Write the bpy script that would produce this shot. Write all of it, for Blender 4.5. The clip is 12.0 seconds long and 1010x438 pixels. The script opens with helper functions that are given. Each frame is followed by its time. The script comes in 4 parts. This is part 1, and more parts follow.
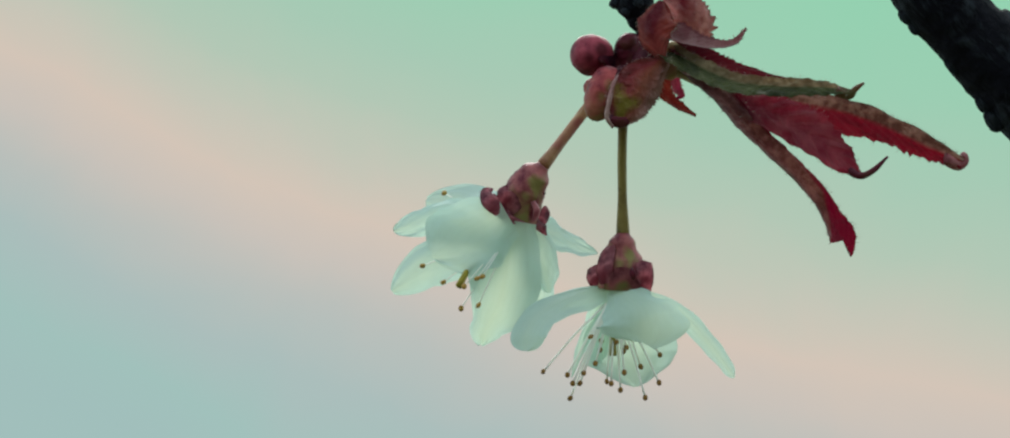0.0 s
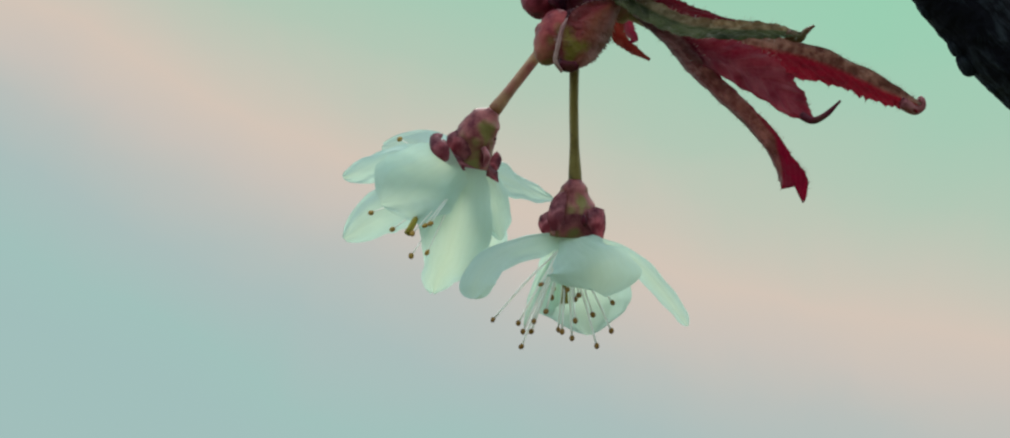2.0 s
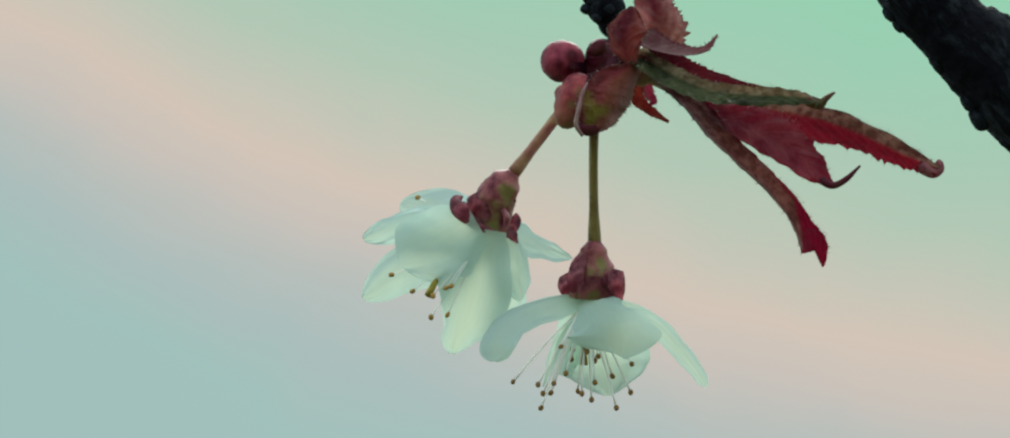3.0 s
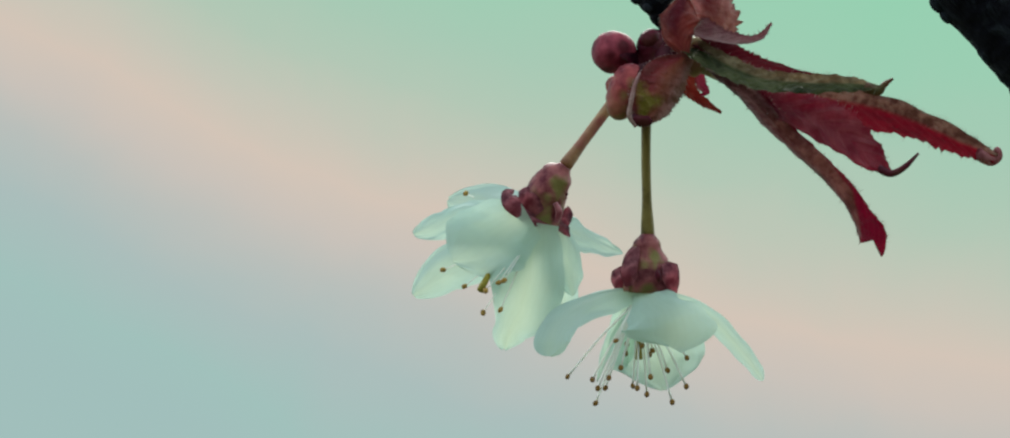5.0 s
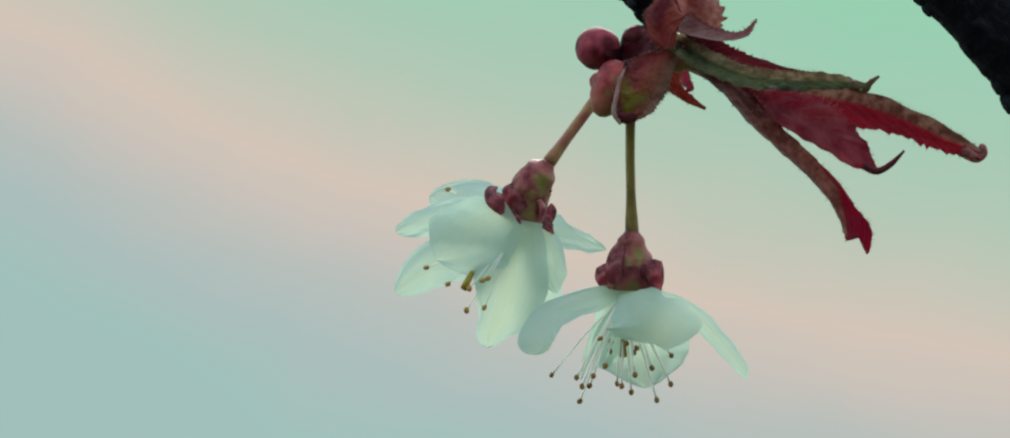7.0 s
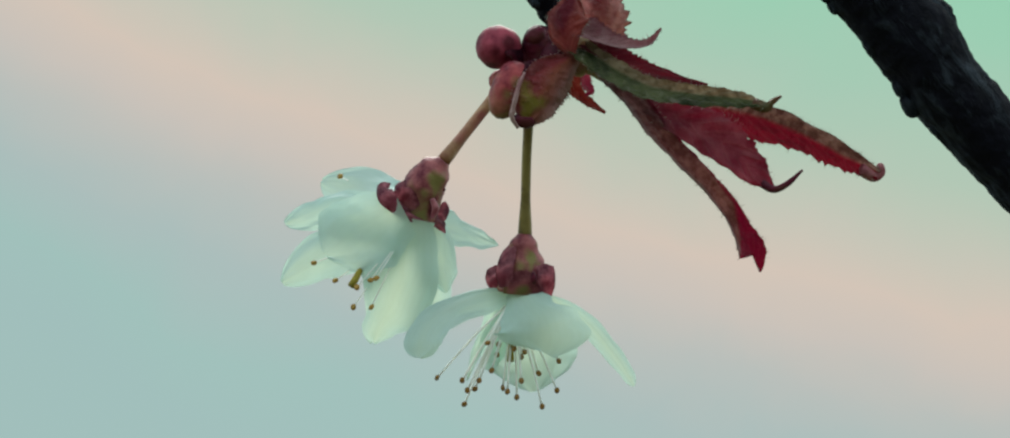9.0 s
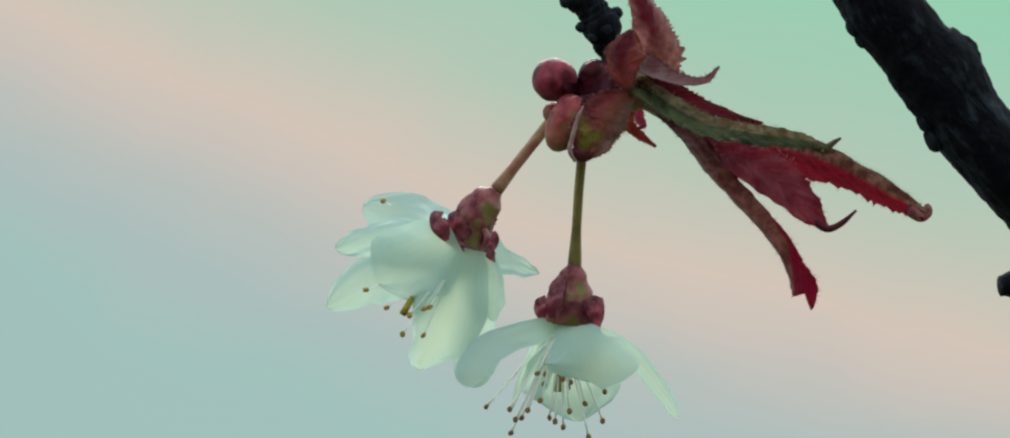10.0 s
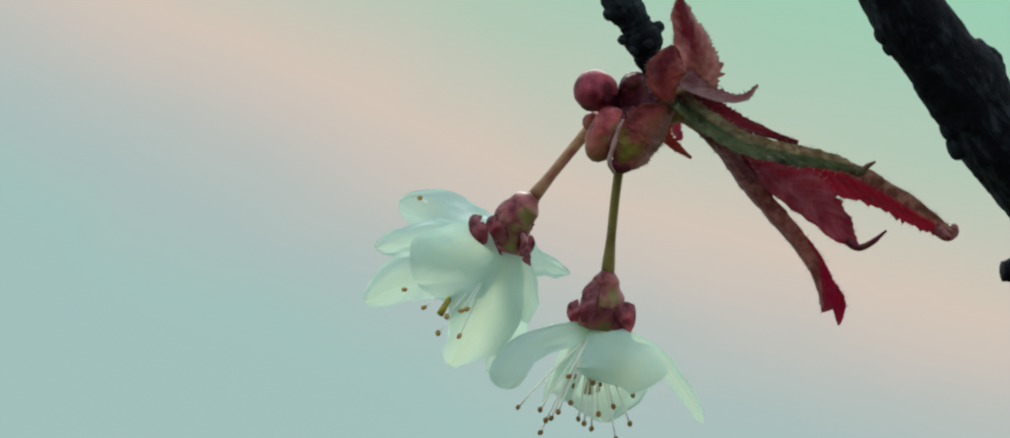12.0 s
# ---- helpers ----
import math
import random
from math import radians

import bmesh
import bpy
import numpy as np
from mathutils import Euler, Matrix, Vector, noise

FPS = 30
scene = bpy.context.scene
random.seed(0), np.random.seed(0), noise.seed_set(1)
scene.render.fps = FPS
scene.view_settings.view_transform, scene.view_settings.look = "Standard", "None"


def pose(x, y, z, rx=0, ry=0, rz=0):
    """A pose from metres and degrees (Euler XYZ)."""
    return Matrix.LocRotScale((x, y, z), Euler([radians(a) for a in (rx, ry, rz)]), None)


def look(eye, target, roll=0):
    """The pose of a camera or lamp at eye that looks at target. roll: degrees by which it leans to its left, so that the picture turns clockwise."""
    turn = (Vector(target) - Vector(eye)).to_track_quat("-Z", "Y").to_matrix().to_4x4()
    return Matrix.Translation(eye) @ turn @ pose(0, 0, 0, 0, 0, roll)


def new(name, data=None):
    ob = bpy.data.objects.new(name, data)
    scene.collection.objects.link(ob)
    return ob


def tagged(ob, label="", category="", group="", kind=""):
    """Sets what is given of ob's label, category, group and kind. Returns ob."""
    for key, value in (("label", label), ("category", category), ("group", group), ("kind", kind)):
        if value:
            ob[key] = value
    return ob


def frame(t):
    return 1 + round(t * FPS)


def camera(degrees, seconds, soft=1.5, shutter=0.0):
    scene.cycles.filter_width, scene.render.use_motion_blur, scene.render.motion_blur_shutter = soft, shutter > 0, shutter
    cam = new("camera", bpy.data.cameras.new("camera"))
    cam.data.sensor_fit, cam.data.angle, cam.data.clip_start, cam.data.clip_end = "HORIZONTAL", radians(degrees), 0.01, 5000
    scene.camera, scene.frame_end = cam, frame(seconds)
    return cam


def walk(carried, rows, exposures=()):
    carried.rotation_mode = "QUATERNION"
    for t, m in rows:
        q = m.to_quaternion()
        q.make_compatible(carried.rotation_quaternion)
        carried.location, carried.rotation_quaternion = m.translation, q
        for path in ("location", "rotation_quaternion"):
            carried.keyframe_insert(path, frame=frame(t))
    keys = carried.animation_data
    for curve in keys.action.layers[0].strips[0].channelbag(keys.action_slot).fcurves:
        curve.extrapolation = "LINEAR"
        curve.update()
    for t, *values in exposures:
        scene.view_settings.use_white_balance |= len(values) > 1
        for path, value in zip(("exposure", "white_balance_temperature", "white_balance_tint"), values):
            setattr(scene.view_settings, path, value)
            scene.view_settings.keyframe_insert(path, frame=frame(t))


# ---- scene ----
# ---- camera: hand-held, a quarter of a metre from the blossoms ----
cam = camera(30, 12.0, soft=2.0)
PATH = [
    (0.00, pose(-0.00179, -0.00584, 1.59591, 111.360, 0.648, 1.300)),
    (0.25, pose(-0.00066, -0.00296, 1.59451, 111.272, 0.455, 1.609)),
    (0.50, pose(0.00044, -0.00005, 1.59313, 110.982, 0.526, 1.211)),
    (0.75, pose(0.00339, 0.00208, 1.59486, 110.300, 0.462, 1.572)),
    (1.00, pose(0.00635, 0.00425, 1.59660, 109.989, 0.604, 1.380)),
    (1.25, pose(0.00727, 0.00301, 1.59797, 109.563, 0.685, 1.737)),
    (1.50, pose(0.00820, 0.00179, 1.59935, 109.844, 0.798, 2.013)),
    (1.75, pose(0.00798, -0.00007, 1.59813, 110.161, 0.771, 1.636)),
    (2.00, pose(0.00774, -0.00194, 1.59693, 109.791, 0.512, 1.896)),
    (2.25, pose(0.00722, -0.00305, 1.59764, 109.633, 0.433, 2.073)),
    (2.50, pose(0.00671, -0.00416, 1.59835, 109.948, 0.510, 1.821)),
    (2.70, pose(0.00565, -0.00492, 1.60174, 110.356, 0.522, 1.761)),
    (4.30, pose(0.00330, -0.00178, 1.59902, 110.617, 0.643, 1.948)),
    (4.50, pose(0.00393, 0.00059, 1.59844, 110.530, 0.823, 2.140)),
    (4.75, pose(0.00205, -0.00048, 1.59945, 110.475, 1.009, 1.934)),
    (5.00, pose(0.00016, -0.00154, 1.60049, 110.827, 0.886, 2.575)),
    (5.25, pose(0.00007, -0.00076, 1.60024, 110.782, 0.795, 2.176)),
    (5.50, pose(0.00000, 0.00000, 1.60000, 110.865, 0.655, 1.912)),
    (5.75, pose(0.00058, 0.00199, 1.59856, 110.363, 0.681, 2.090)),
    (6.00, pose(0.00116, 0.00398, 1.59716, 111.135, 0.838, 1.912)),
    (6.25, pose(0.00167, 0.00336, 1.59814, 111.831, 1.100, 1.177)),
    (6.50, pose(0.00217, 0.00274, 1.59911, 111.158, 0.817, 1.925)),
    (6.70, pose(0.00039, 0.00059, 1.60073, 110.841, 1.149, 2.168)),
    (8.30, pose(-0.00336, -0.00238, 1.61198, 107.527, 0.425, -0.453)),
    (8.50, pose(-0.00246, -0.00135, 1.61393, 107.539, 0.204, -0.246)),
    (8.75, pose(-0.00161, -0.00068, 1.61407, 108.012, -0.006, -0.982)),
    (9.00, pose(-0.00076, -0.00000, 1.61421, 107.893, -0.119, -2.005)),
    (9.25, pose(-0.00489, -0.00140, 1.61610, 108.583, 0.012, -2.875)),
    (9.50, pose(-0.00899, -0.00273, 1.61800, 108.421, -0.261, -2.542)),
    (9.75, pose(-0.01229, -0.00251, 1.61778, 108.427, -0.651, -3.028)),
    (10.00, pose(-0.01558, -0.00226, 1.61758, 107.876, -0.850, -4.092)),
    (10.25, pose(-0.01658, -0.00080, 1.61764, 108.255, -1.322, -4.649)),
    (10.50, pose(-0.01757, 0.00065, 1.61772, 107.993, -1.717, -5.434)),
    (10.75, pose(-0.01694, -0.00079, 1.61817, 107.340, -2.013, -5.599)),
    (11.00, pose(-0.01630, -0.00223, 1.61861, 106.798, -2.286, -5.832)),
    (11.20, pose(-0.01755, -0.00725, 1.62106, 107.238, -2.397, -5.257)),
    (11.30, pose(-0.01817, -0.00974, 1.62227, 107.652, -2.371, -5.213)),
    (11.40, pose(-0.01879, -0.01223, 1.62350, 107.230, -2.349, -5.152)),
    (11.50, pose(-0.01938, -0.01471, 1.62473, 106.751, -2.400, -4.849)),
    (11.70, pose(-0.02058, -0.01279, 1.62404, 107.765, -2.557, -4.682)),
    (11.80, pose(-0.02118, -0.01183, 1.62368, 107.769, -2.629, -4.619)),
    (11.90, pose(-0.02178, -0.01087, 1.62334, 106.642, -2.591, -4.906)),
    (12.00, pose(-0.02237, -0.00991, 1.62299, 106.317, -2.659, -4.859)),
]
walk(cam, PATH)

# ---- world: dusk sky with a rose-coloured band of thin cloud ----
VIEW = Matrix.Rotation(radians(20), 3, "X")   # the blossoms' own frame, tilted up from the horizon
RIGHT, AHEAD, UP = VIEW @ Vector((1, 0, 0)), VIEW @ Vector((0, 1, 0)), VIEW @ Vector((0, 0, 1))


def srgb(r, g, b):
    return tuple((c / 255 / 12.92 if c < 10 else ((c / 255 + 0.055) / 1.055) ** 2.4) for c in (r, g, b)) + (1,)


class Nodes:
    """Short hand for building a node tree."""

    def __init__(self, tree):
        self.t = tree
        tree.nodes.clear()

    def n(self, kind, **kw):
        nd = self.t.nodes.new(kind)
        for k, v in kw.items():
            setattr(nd, k, v)
        return nd

    def link(self, a, b):
        self.t.links.new(a, b)

    def put(self, sock, val):
        if isinstance(val, bpy.types.NodeSocket):
            self.t.links.new(val, sock)
        else:
            sock.default_value = val

    def math(self, op, a, b=0.0, clamp=False):
        nd = self.n("ShaderNodeMath", operation=op, use_clamp=clamp)
        self.put(nd.inputs[0], a)
        self.put(nd.inputs[1], b)
        return nd.outputs[0]

    def dot(self, a, vec):
        nd = self.n("ShaderNodeVectorMath", operation="DOT_PRODUCT")
        self.put(nd.inputs[0], a)
        nd.inputs[1].default_value = vec
        return nd.outputs["Value"]

    def ramp(self, fac, stops, mode="LINEAR"):
        nd = self.n("ShaderNodeValToRGB")
        nd.color_ramp.interpolation = mode
        el = nd.color_ramp.elements
        while len(el) < len(stops):
            el.new(0.5)
        for e, (p, c) in zip(el, stops):
            e.position, e.color = p, c if len(c) == 4 else (*c, 1)
        self.put(nd.inputs[0], fac)
        return nd.outputs["Color"]

    def noise(self, scale, detail=3.0, rough=0.5, vec=None, out="Fac", distortion=0.0):
        nd = self.n("ShaderNodeTexNoise")
        nd.inputs["Scale"].default_value = scale
        nd.inputs["Detail"].default_value = detail
        nd.inputs["Roughness"].default_value = rough
        nd.inputs["Distortion"].default_value = distortion
        if vec is not None:
            self.put(nd.inputs["Vector"], vec)
        return nd.outputs[out]

    def mix(self, fac, a, b, blend="MIX"):
        nd = self.n("ShaderNodeMix", data_type="RGBA", blend_type=blend)
        self.put(nd.inputs[0], fac)
        self.put(nd.inputs[6], a)
        self.put(nd.inputs[7], b)
        return nd.outputs[2]


SUN_ELEVATION, SUN_TURN = 50.0, 6.0   # degrees; the turn is clockwise from straight ahead


def make_world():
    w = bpy.data.worlds.new("dusk_sky")
    scene.world = w
    w.use_nodes = True
    k = Nodes(w.node_tree)
    way = k.n("ShaderNodeTexCoord").outputs["Generated"]
    ahead = k.dot(way, AHEAD)
    near = k.math("MAXIMUM", ahead, 0.12)
    u = k.math("DIVIDE", k.dot(way, RIGHT), near)
    v = k.math("DIVIDE", k.dot(way, UP), near)
    # the band of cloud bends from steep to flat
    bend = k.math("TANH", k.math("MULTIPLY", k.math("ADD", u, 0.264), 3.44))
    line = k.math("ADD", k.math("MULTIPLY", bend, -0.160), 0.108)
    line = k.math("SUBTRACT", line, k.math("MULTIPLY", k.math("MAXIMUM", u, 0.0), 0.13))
    wisps = k.noise(9.0, 4.0, 0.5, way, distortion=0.4)
    s = k.math("SUBTRACT", v, line)
    s = k.math("ADD", s, k.math("MULTIPLY", k.math("SUBTRACT", wisps, 0.5), 0.055))
    place = k.math("ADD", k.math("MULTIPLY", s, 2.3), 0.4, clamp=True)
    cloud = k.ramp(place, [
        (0.00, srgb(162, 192, 188)), (0.08, srgb(162, 194, 188)), (0.18, srgb(172, 191, 188)), (0.26, srgb(187, 192, 187)), (0.33, srgb(203, 195, 186)),
        (0.40, srgb(213, 198, 184)), (0.47, srgb(199, 199, 184)), (0.55, srgb(180, 201, 182)), (0.64, srgb(168, 203, 181)),
        (0.74, srgb(157, 207, 179)), (0.90, srgb(146, 211, 176)), (1.00, srgb(124, 196, 172))])
    # away from the coloured band the sky is a bright thin overcast that dims towards the east
    fade = k.n("ShaderNodeMapRange", interpolation_type="SMOOTHSTEP")
    for i, x in enumerate((ahead, 0.93, 0.55, 0.0, 1.0)):
        k.put(fade.inputs[i], x)
    wide = k.n("ShaderNodeMapRange", interpolation_type="SMOOTHSTEP")
    for i, x in enumerate((ahead, -1.0, 0.5, 0.78, 1.20)):
        k.put(wide.inputs[i], x)
    cloud = k.mix(fade.outputs[0], cloud, k.mix(1.0, (0.82, 1.0, 1.0, 1), wide.outputs[0], "MULTIPLY"))
    sky = k.n("ShaderNodeTexSky", sky_type="NISHITA", sun_disc=False, sun_elevation=radians(SUN_ELEVATION), sun_rotation=radians(SUN_TURN))
    low = k.n("ShaderNodeBackground")
    k.put(low.inputs[0], sky.outputs[0])
    low.inputs[1].default_value = 0.05
    high = k.n("ShaderNodeBackground")
    k.put(high.inputs[0], cloud)
    high.inputs[1].default_value = 1.0
    both = k.n("ShaderNodeMixShader")
    both.inputs[0].default_value = 0.97
    k.link(low.outputs[0], both.inputs[1])
    k.link(high.outputs[0], both.inputs[2])
    k.link(both.outputs[0], k.n("ShaderNodeOutputWorld").inputs[0])


make_world()
lamp = bpy.data.lights.new("sun", "SUN")
lamp.energy, lamp.angle, lamp.color = 2.7, radians(35), (1.0, 0.96, 0.90)
sun = new("sun", lamp)
a, e = radians(SUN_TURN), radians(SUN_ELEVATION)
sun.matrix_world = look(Vector((math.sin(a) * math.cos(e), math.cos(a) * math.cos(e), math.sin(e))) * 20, (0, 0, 0))

# ---- materials ----


def material(name, build):
    m = bpy.data.materials.new(name)
    m.use_nodes = True
    k = Nodes(m.node_tree)
    k.link(build(k), k.n("ShaderNodeOutputMaterial").inputs[0])
    return m


def bump(k, height, strength, distance):
    nd = k.n("ShaderNodeBump")
    nd.inputs["Strength"].default_value = strength
    nd.inputs["Distance"].default_value = distance
    k.put(nd.inputs["Height"], height)
    return nd.outputs[0]


def gloss(k, colour, rough, normal=None, spec=0.4, bloom=0.0):
    p = k.n("ShaderNodeBsdfPrincipled")
    k.put(p.inputs["Base Color"], colour)
    k.put(p.inputs["Roughness"], rough)
    p.inputs["Specular IOR Level"].default_value = spec
    p.inputs["Sheen Weight"].default_value = bloom
    if normal is not None:
        k.put(p.inputs["Normal"], normal)
    return p.outputs[0]


def sheer(k, colour, through_colour, share, rough, normal=None, spec=0.3):
    """A thin leaf or petal that lets part of the light through."""
    t = k.n("ShaderNodeBsdfTranslucent")
    k.put(t.inputs[0], through_colour)
    if normal is not None:
        k.put(t.inputs["Normal"], normal)
    mx = k.n("ShaderNodeMixShader")
    mx.inputs[0].default_value = share
    k.link(gloss(k, colour, rough, normal, spec), mx.inputs[1])
    k.link(t.outputs[0], mx.inputs[2])
    return mx.outputs[0]


def object_place(k):
    return k.n("ShaderNodeTexCoord").outputs["Object"]


def petal_white(k):
    uv = k.n("ShaderNodeUVMap").outputs[0]
    at = object_place(k)
    sep = k.n("ShaderNodeSeparateXYZ")
    k.link(uv, sep.inputs[0])
    blotch = k.noise(180, 3, 0.55, at)
    c = k.mix(blotch, (0.55, 0.75, 0.77, 1), (0.67, 0.85, 0.86, 1))
    c = k.mix(k.ramp(sep.outputs[1], [(0.0, (0.45,) * 3), (0.22, (0.0,) * 3)]), c, (0.55, 0.66, 0.42, 1))
    # fine veins fan out from the claw, with a few broader soft pleats
    wander = k.math("MULTIPLY", k.noise(170, 3, 0.6, at), 22.0)
    vein = k.math("SINE", k.math("ADD", k.math("MULTIPLY", sep.outputs[0], 64.0), wander))
    pleat = k.math("SINE", k.math("ADD", k.math("MULTIPLY", sep.outputs[0], 23.0), k.math("MULTIPLY", blotch, 6.0)))
    fine = k.math("POWER", k.math("MULTIPLY", k.math("ADD", vein, 1.0), 0.5), 3.0)
    c = k.mix(k.math("MULTIPLY", fine, 0.08), c, (0.60, 0.76, 0.70, 1))
    nrm = bump(k, k.math("ADD", k.math("ADD", k.math("MULTIPLY", vein, 0.05), k.math("MULTIPLY", pleat, 0.16)), k.math("MULTIPLY", k.noise(90, 3, 0.5, at), 1.2)), 0.30, 0.0004)
    thru = k.mix(blotch, (0.58, 0.76, 0.66, 1), (0.70, 0.86, 0.75, 1))
    middle = k.ramp(k.math("ABSOLUTE", k.math("SUBTRACT", sep.outputs[0], 0.5)), [(0.0, (0.55,) * 3), (0.42, (0.0,) * 3)])
    thru = k.mix(middle, thru, (0.80, 0.86, 0.58, 1))
    thru = k.mix(k.math("MULTIPLY", fine, 0.12), thru, (0.56, 0.70, 0.52, 1))
    return sheer(k, c, thru, 0.48, 0.55, nrm, 0.25)


def leaf_like(dark, light, thru, green=None, share=0.35, rough=0.38):
    def build(k):
        at = object_place(k)
        uv = k.n("ShaderNodeUVMap").outputs[0]
        big = k.noise(280, 4, 0.6, at)
        fine = k.noise(900, 3, 0.6, at)
        c = k.mix(k.ramp(big, [(0.35, (0,) * 3), (0.66, (1,) * 3)]), (*dark, 1), (*light, 1))
        if green:
            c = k.mix(k.ramp(k.noise(150, 2, 0.5, at), [(0.44, (0,) * 3), (0.60, (1,) * 3)]), c, (*green, 1))
        c = k.mix(k.math("MULTIPLY", fine, 0.22), c, (0.34, 0.20, 0.17, 1))
        # side veins run slantwise from the midrib
        sep = k.n("ShaderNodeSeparateXYZ")
        k.link(uv, sep.inputs[0])
        side = k.math("ABSOLUTE", k.math("SUBTRACT", sep.outputs[0], 0.5))
        stripe = k.math("SINE", k.math("MULTIPLY", k.math("SUBTRACT", sep.outputs[1], k.math("MULTIPLY", side, 0.35)), 75.0))
        vein = k.math("MULTIPLY", k.math("POWER", k.math("MULTIPLY", k.math("ADD", stripe, 1.0), 0.5), 6.0), 0.7)
        c = k.mix(k.math("MULTIPLY", vein, 0.12), c, (0.42, 0.24, 0.18, 1))
        nrm = bump(k, k.math("SUBTRACT", k.math("ADD", fine, k.math("MULTIPLY", k.noise(420, 3, 0.6, at), 1.6)), k.math("MULTIPLY", vein, 0.5)), 0.5, 0.0005)
        return sheer(k, c, (*thru, 1), share, rough, nrm, 0.15)
    return build


def skin(dark, light, rough=0.4, scale=260, spec=0.3, thru=None, share=0.25, blotch=None, bloom=0.0):
    def build(k):
        at = object_place(k)
        c = k.mix(k.ramp(k.noise(scale, 4, 0.6, at), [(0.38, (0,) * 3), (0.60, (1,) * 3)]), (*dark, 1), (*light, 1))
        if blotch:
            c = k.mix(k.ramp(k.noise(scale * 0.7, 2, 0.5, at, distortion=0.5), [(0.52, (0,) * 3), (0.64, (1,) * 3)]), c, (*blotch, 1))
        nrm = bump(k, k.math("ADD", k.noise(scale * 5, 3, 0.6, at), k.math("MULTIPLY", k.noise(scale * 1.4, 3, 0.6, at), 0.6)), 0.34, 0.0004)
        if thru:
            return sheer(k, c, (*thru, 1), share, rough, nrm, spec)
        return gloss(k, c, rough, nrm, spec, bloom)
    return build


def waxy(dark, light):
    """Pale and fine enough for light to scatter right through."""
    def build(k):
        p = k.n("ShaderNodeBsdfPrincipled")
        k.put(p.inputs["Base Color"], k.mix(k.noise(600, 2, 0.5, object_place(k)), (*dark, 1), (*light, 1)))
        p.inputs["Roughness"].default_value = 0.45
        p.inputs["Subsurface Weight"].default_value = 1.0
        p.inputs["Subsurface Scale"].default_value = 0.0012
        p.inputs["Subsurface Radius"].default_value = (1.0, 1.0, 0.9)
        return p.outputs[0]
    return build


def bark(k):
    """Nearly black, with fibrous grey lichen drawn out along the limb."""
    at = object_place(k)
    line = (VIEW @ Vector((0.57, 0.0, -0.82)))
    across = (VIEW @ Vector((0.82, 0.0, 0.57)))
    grain = k.n("ShaderNodeCombineXYZ")
    k.link(k.math("MULTIPLY", k.dot(at, line), 130.0), grain.inputs[0])
    k.link(k.math("MULTIPLY", k.dot(at, across), 420.0), grain.inputs[1])
    k.link(k.math("MULTIPLY", k.dot(at, AHEAD), 420.0), grain.inputs[2])
    rough = k.noise(260, 6, 0.65, at)
    fibre = k.noise(1.0, 5, 0.7, grain.outputs[0], distortion=0.6)
    c = k.ramp(rough, [(0.3, (0.0012, 0.0012, 0.0045)), (0.62, (0.004, 0.004, 0.011)), (0.85, (0.02, 0.022, 0.034))])
    patch = k.ramp(k.math("MULTIPLY", k.noise(70, 3, 0.6, at), fibre), [(0.25, (0,) * 3), (0.37, (1,) * 3)])
    c = k.mix(k.math("MULTIPLY", patch, 0.5), c, (0.075, 0.095, 0.125, 1))
    height = k.math("ADD", k.math("MULTIPLY", fibre, 0.8), k.math("ADD", rough, k.math("MULTIPLY", patch, 0.4)))
    return gloss(k, c, 0.75, bump(k, height, 0.9, 0.0012), 0.13)


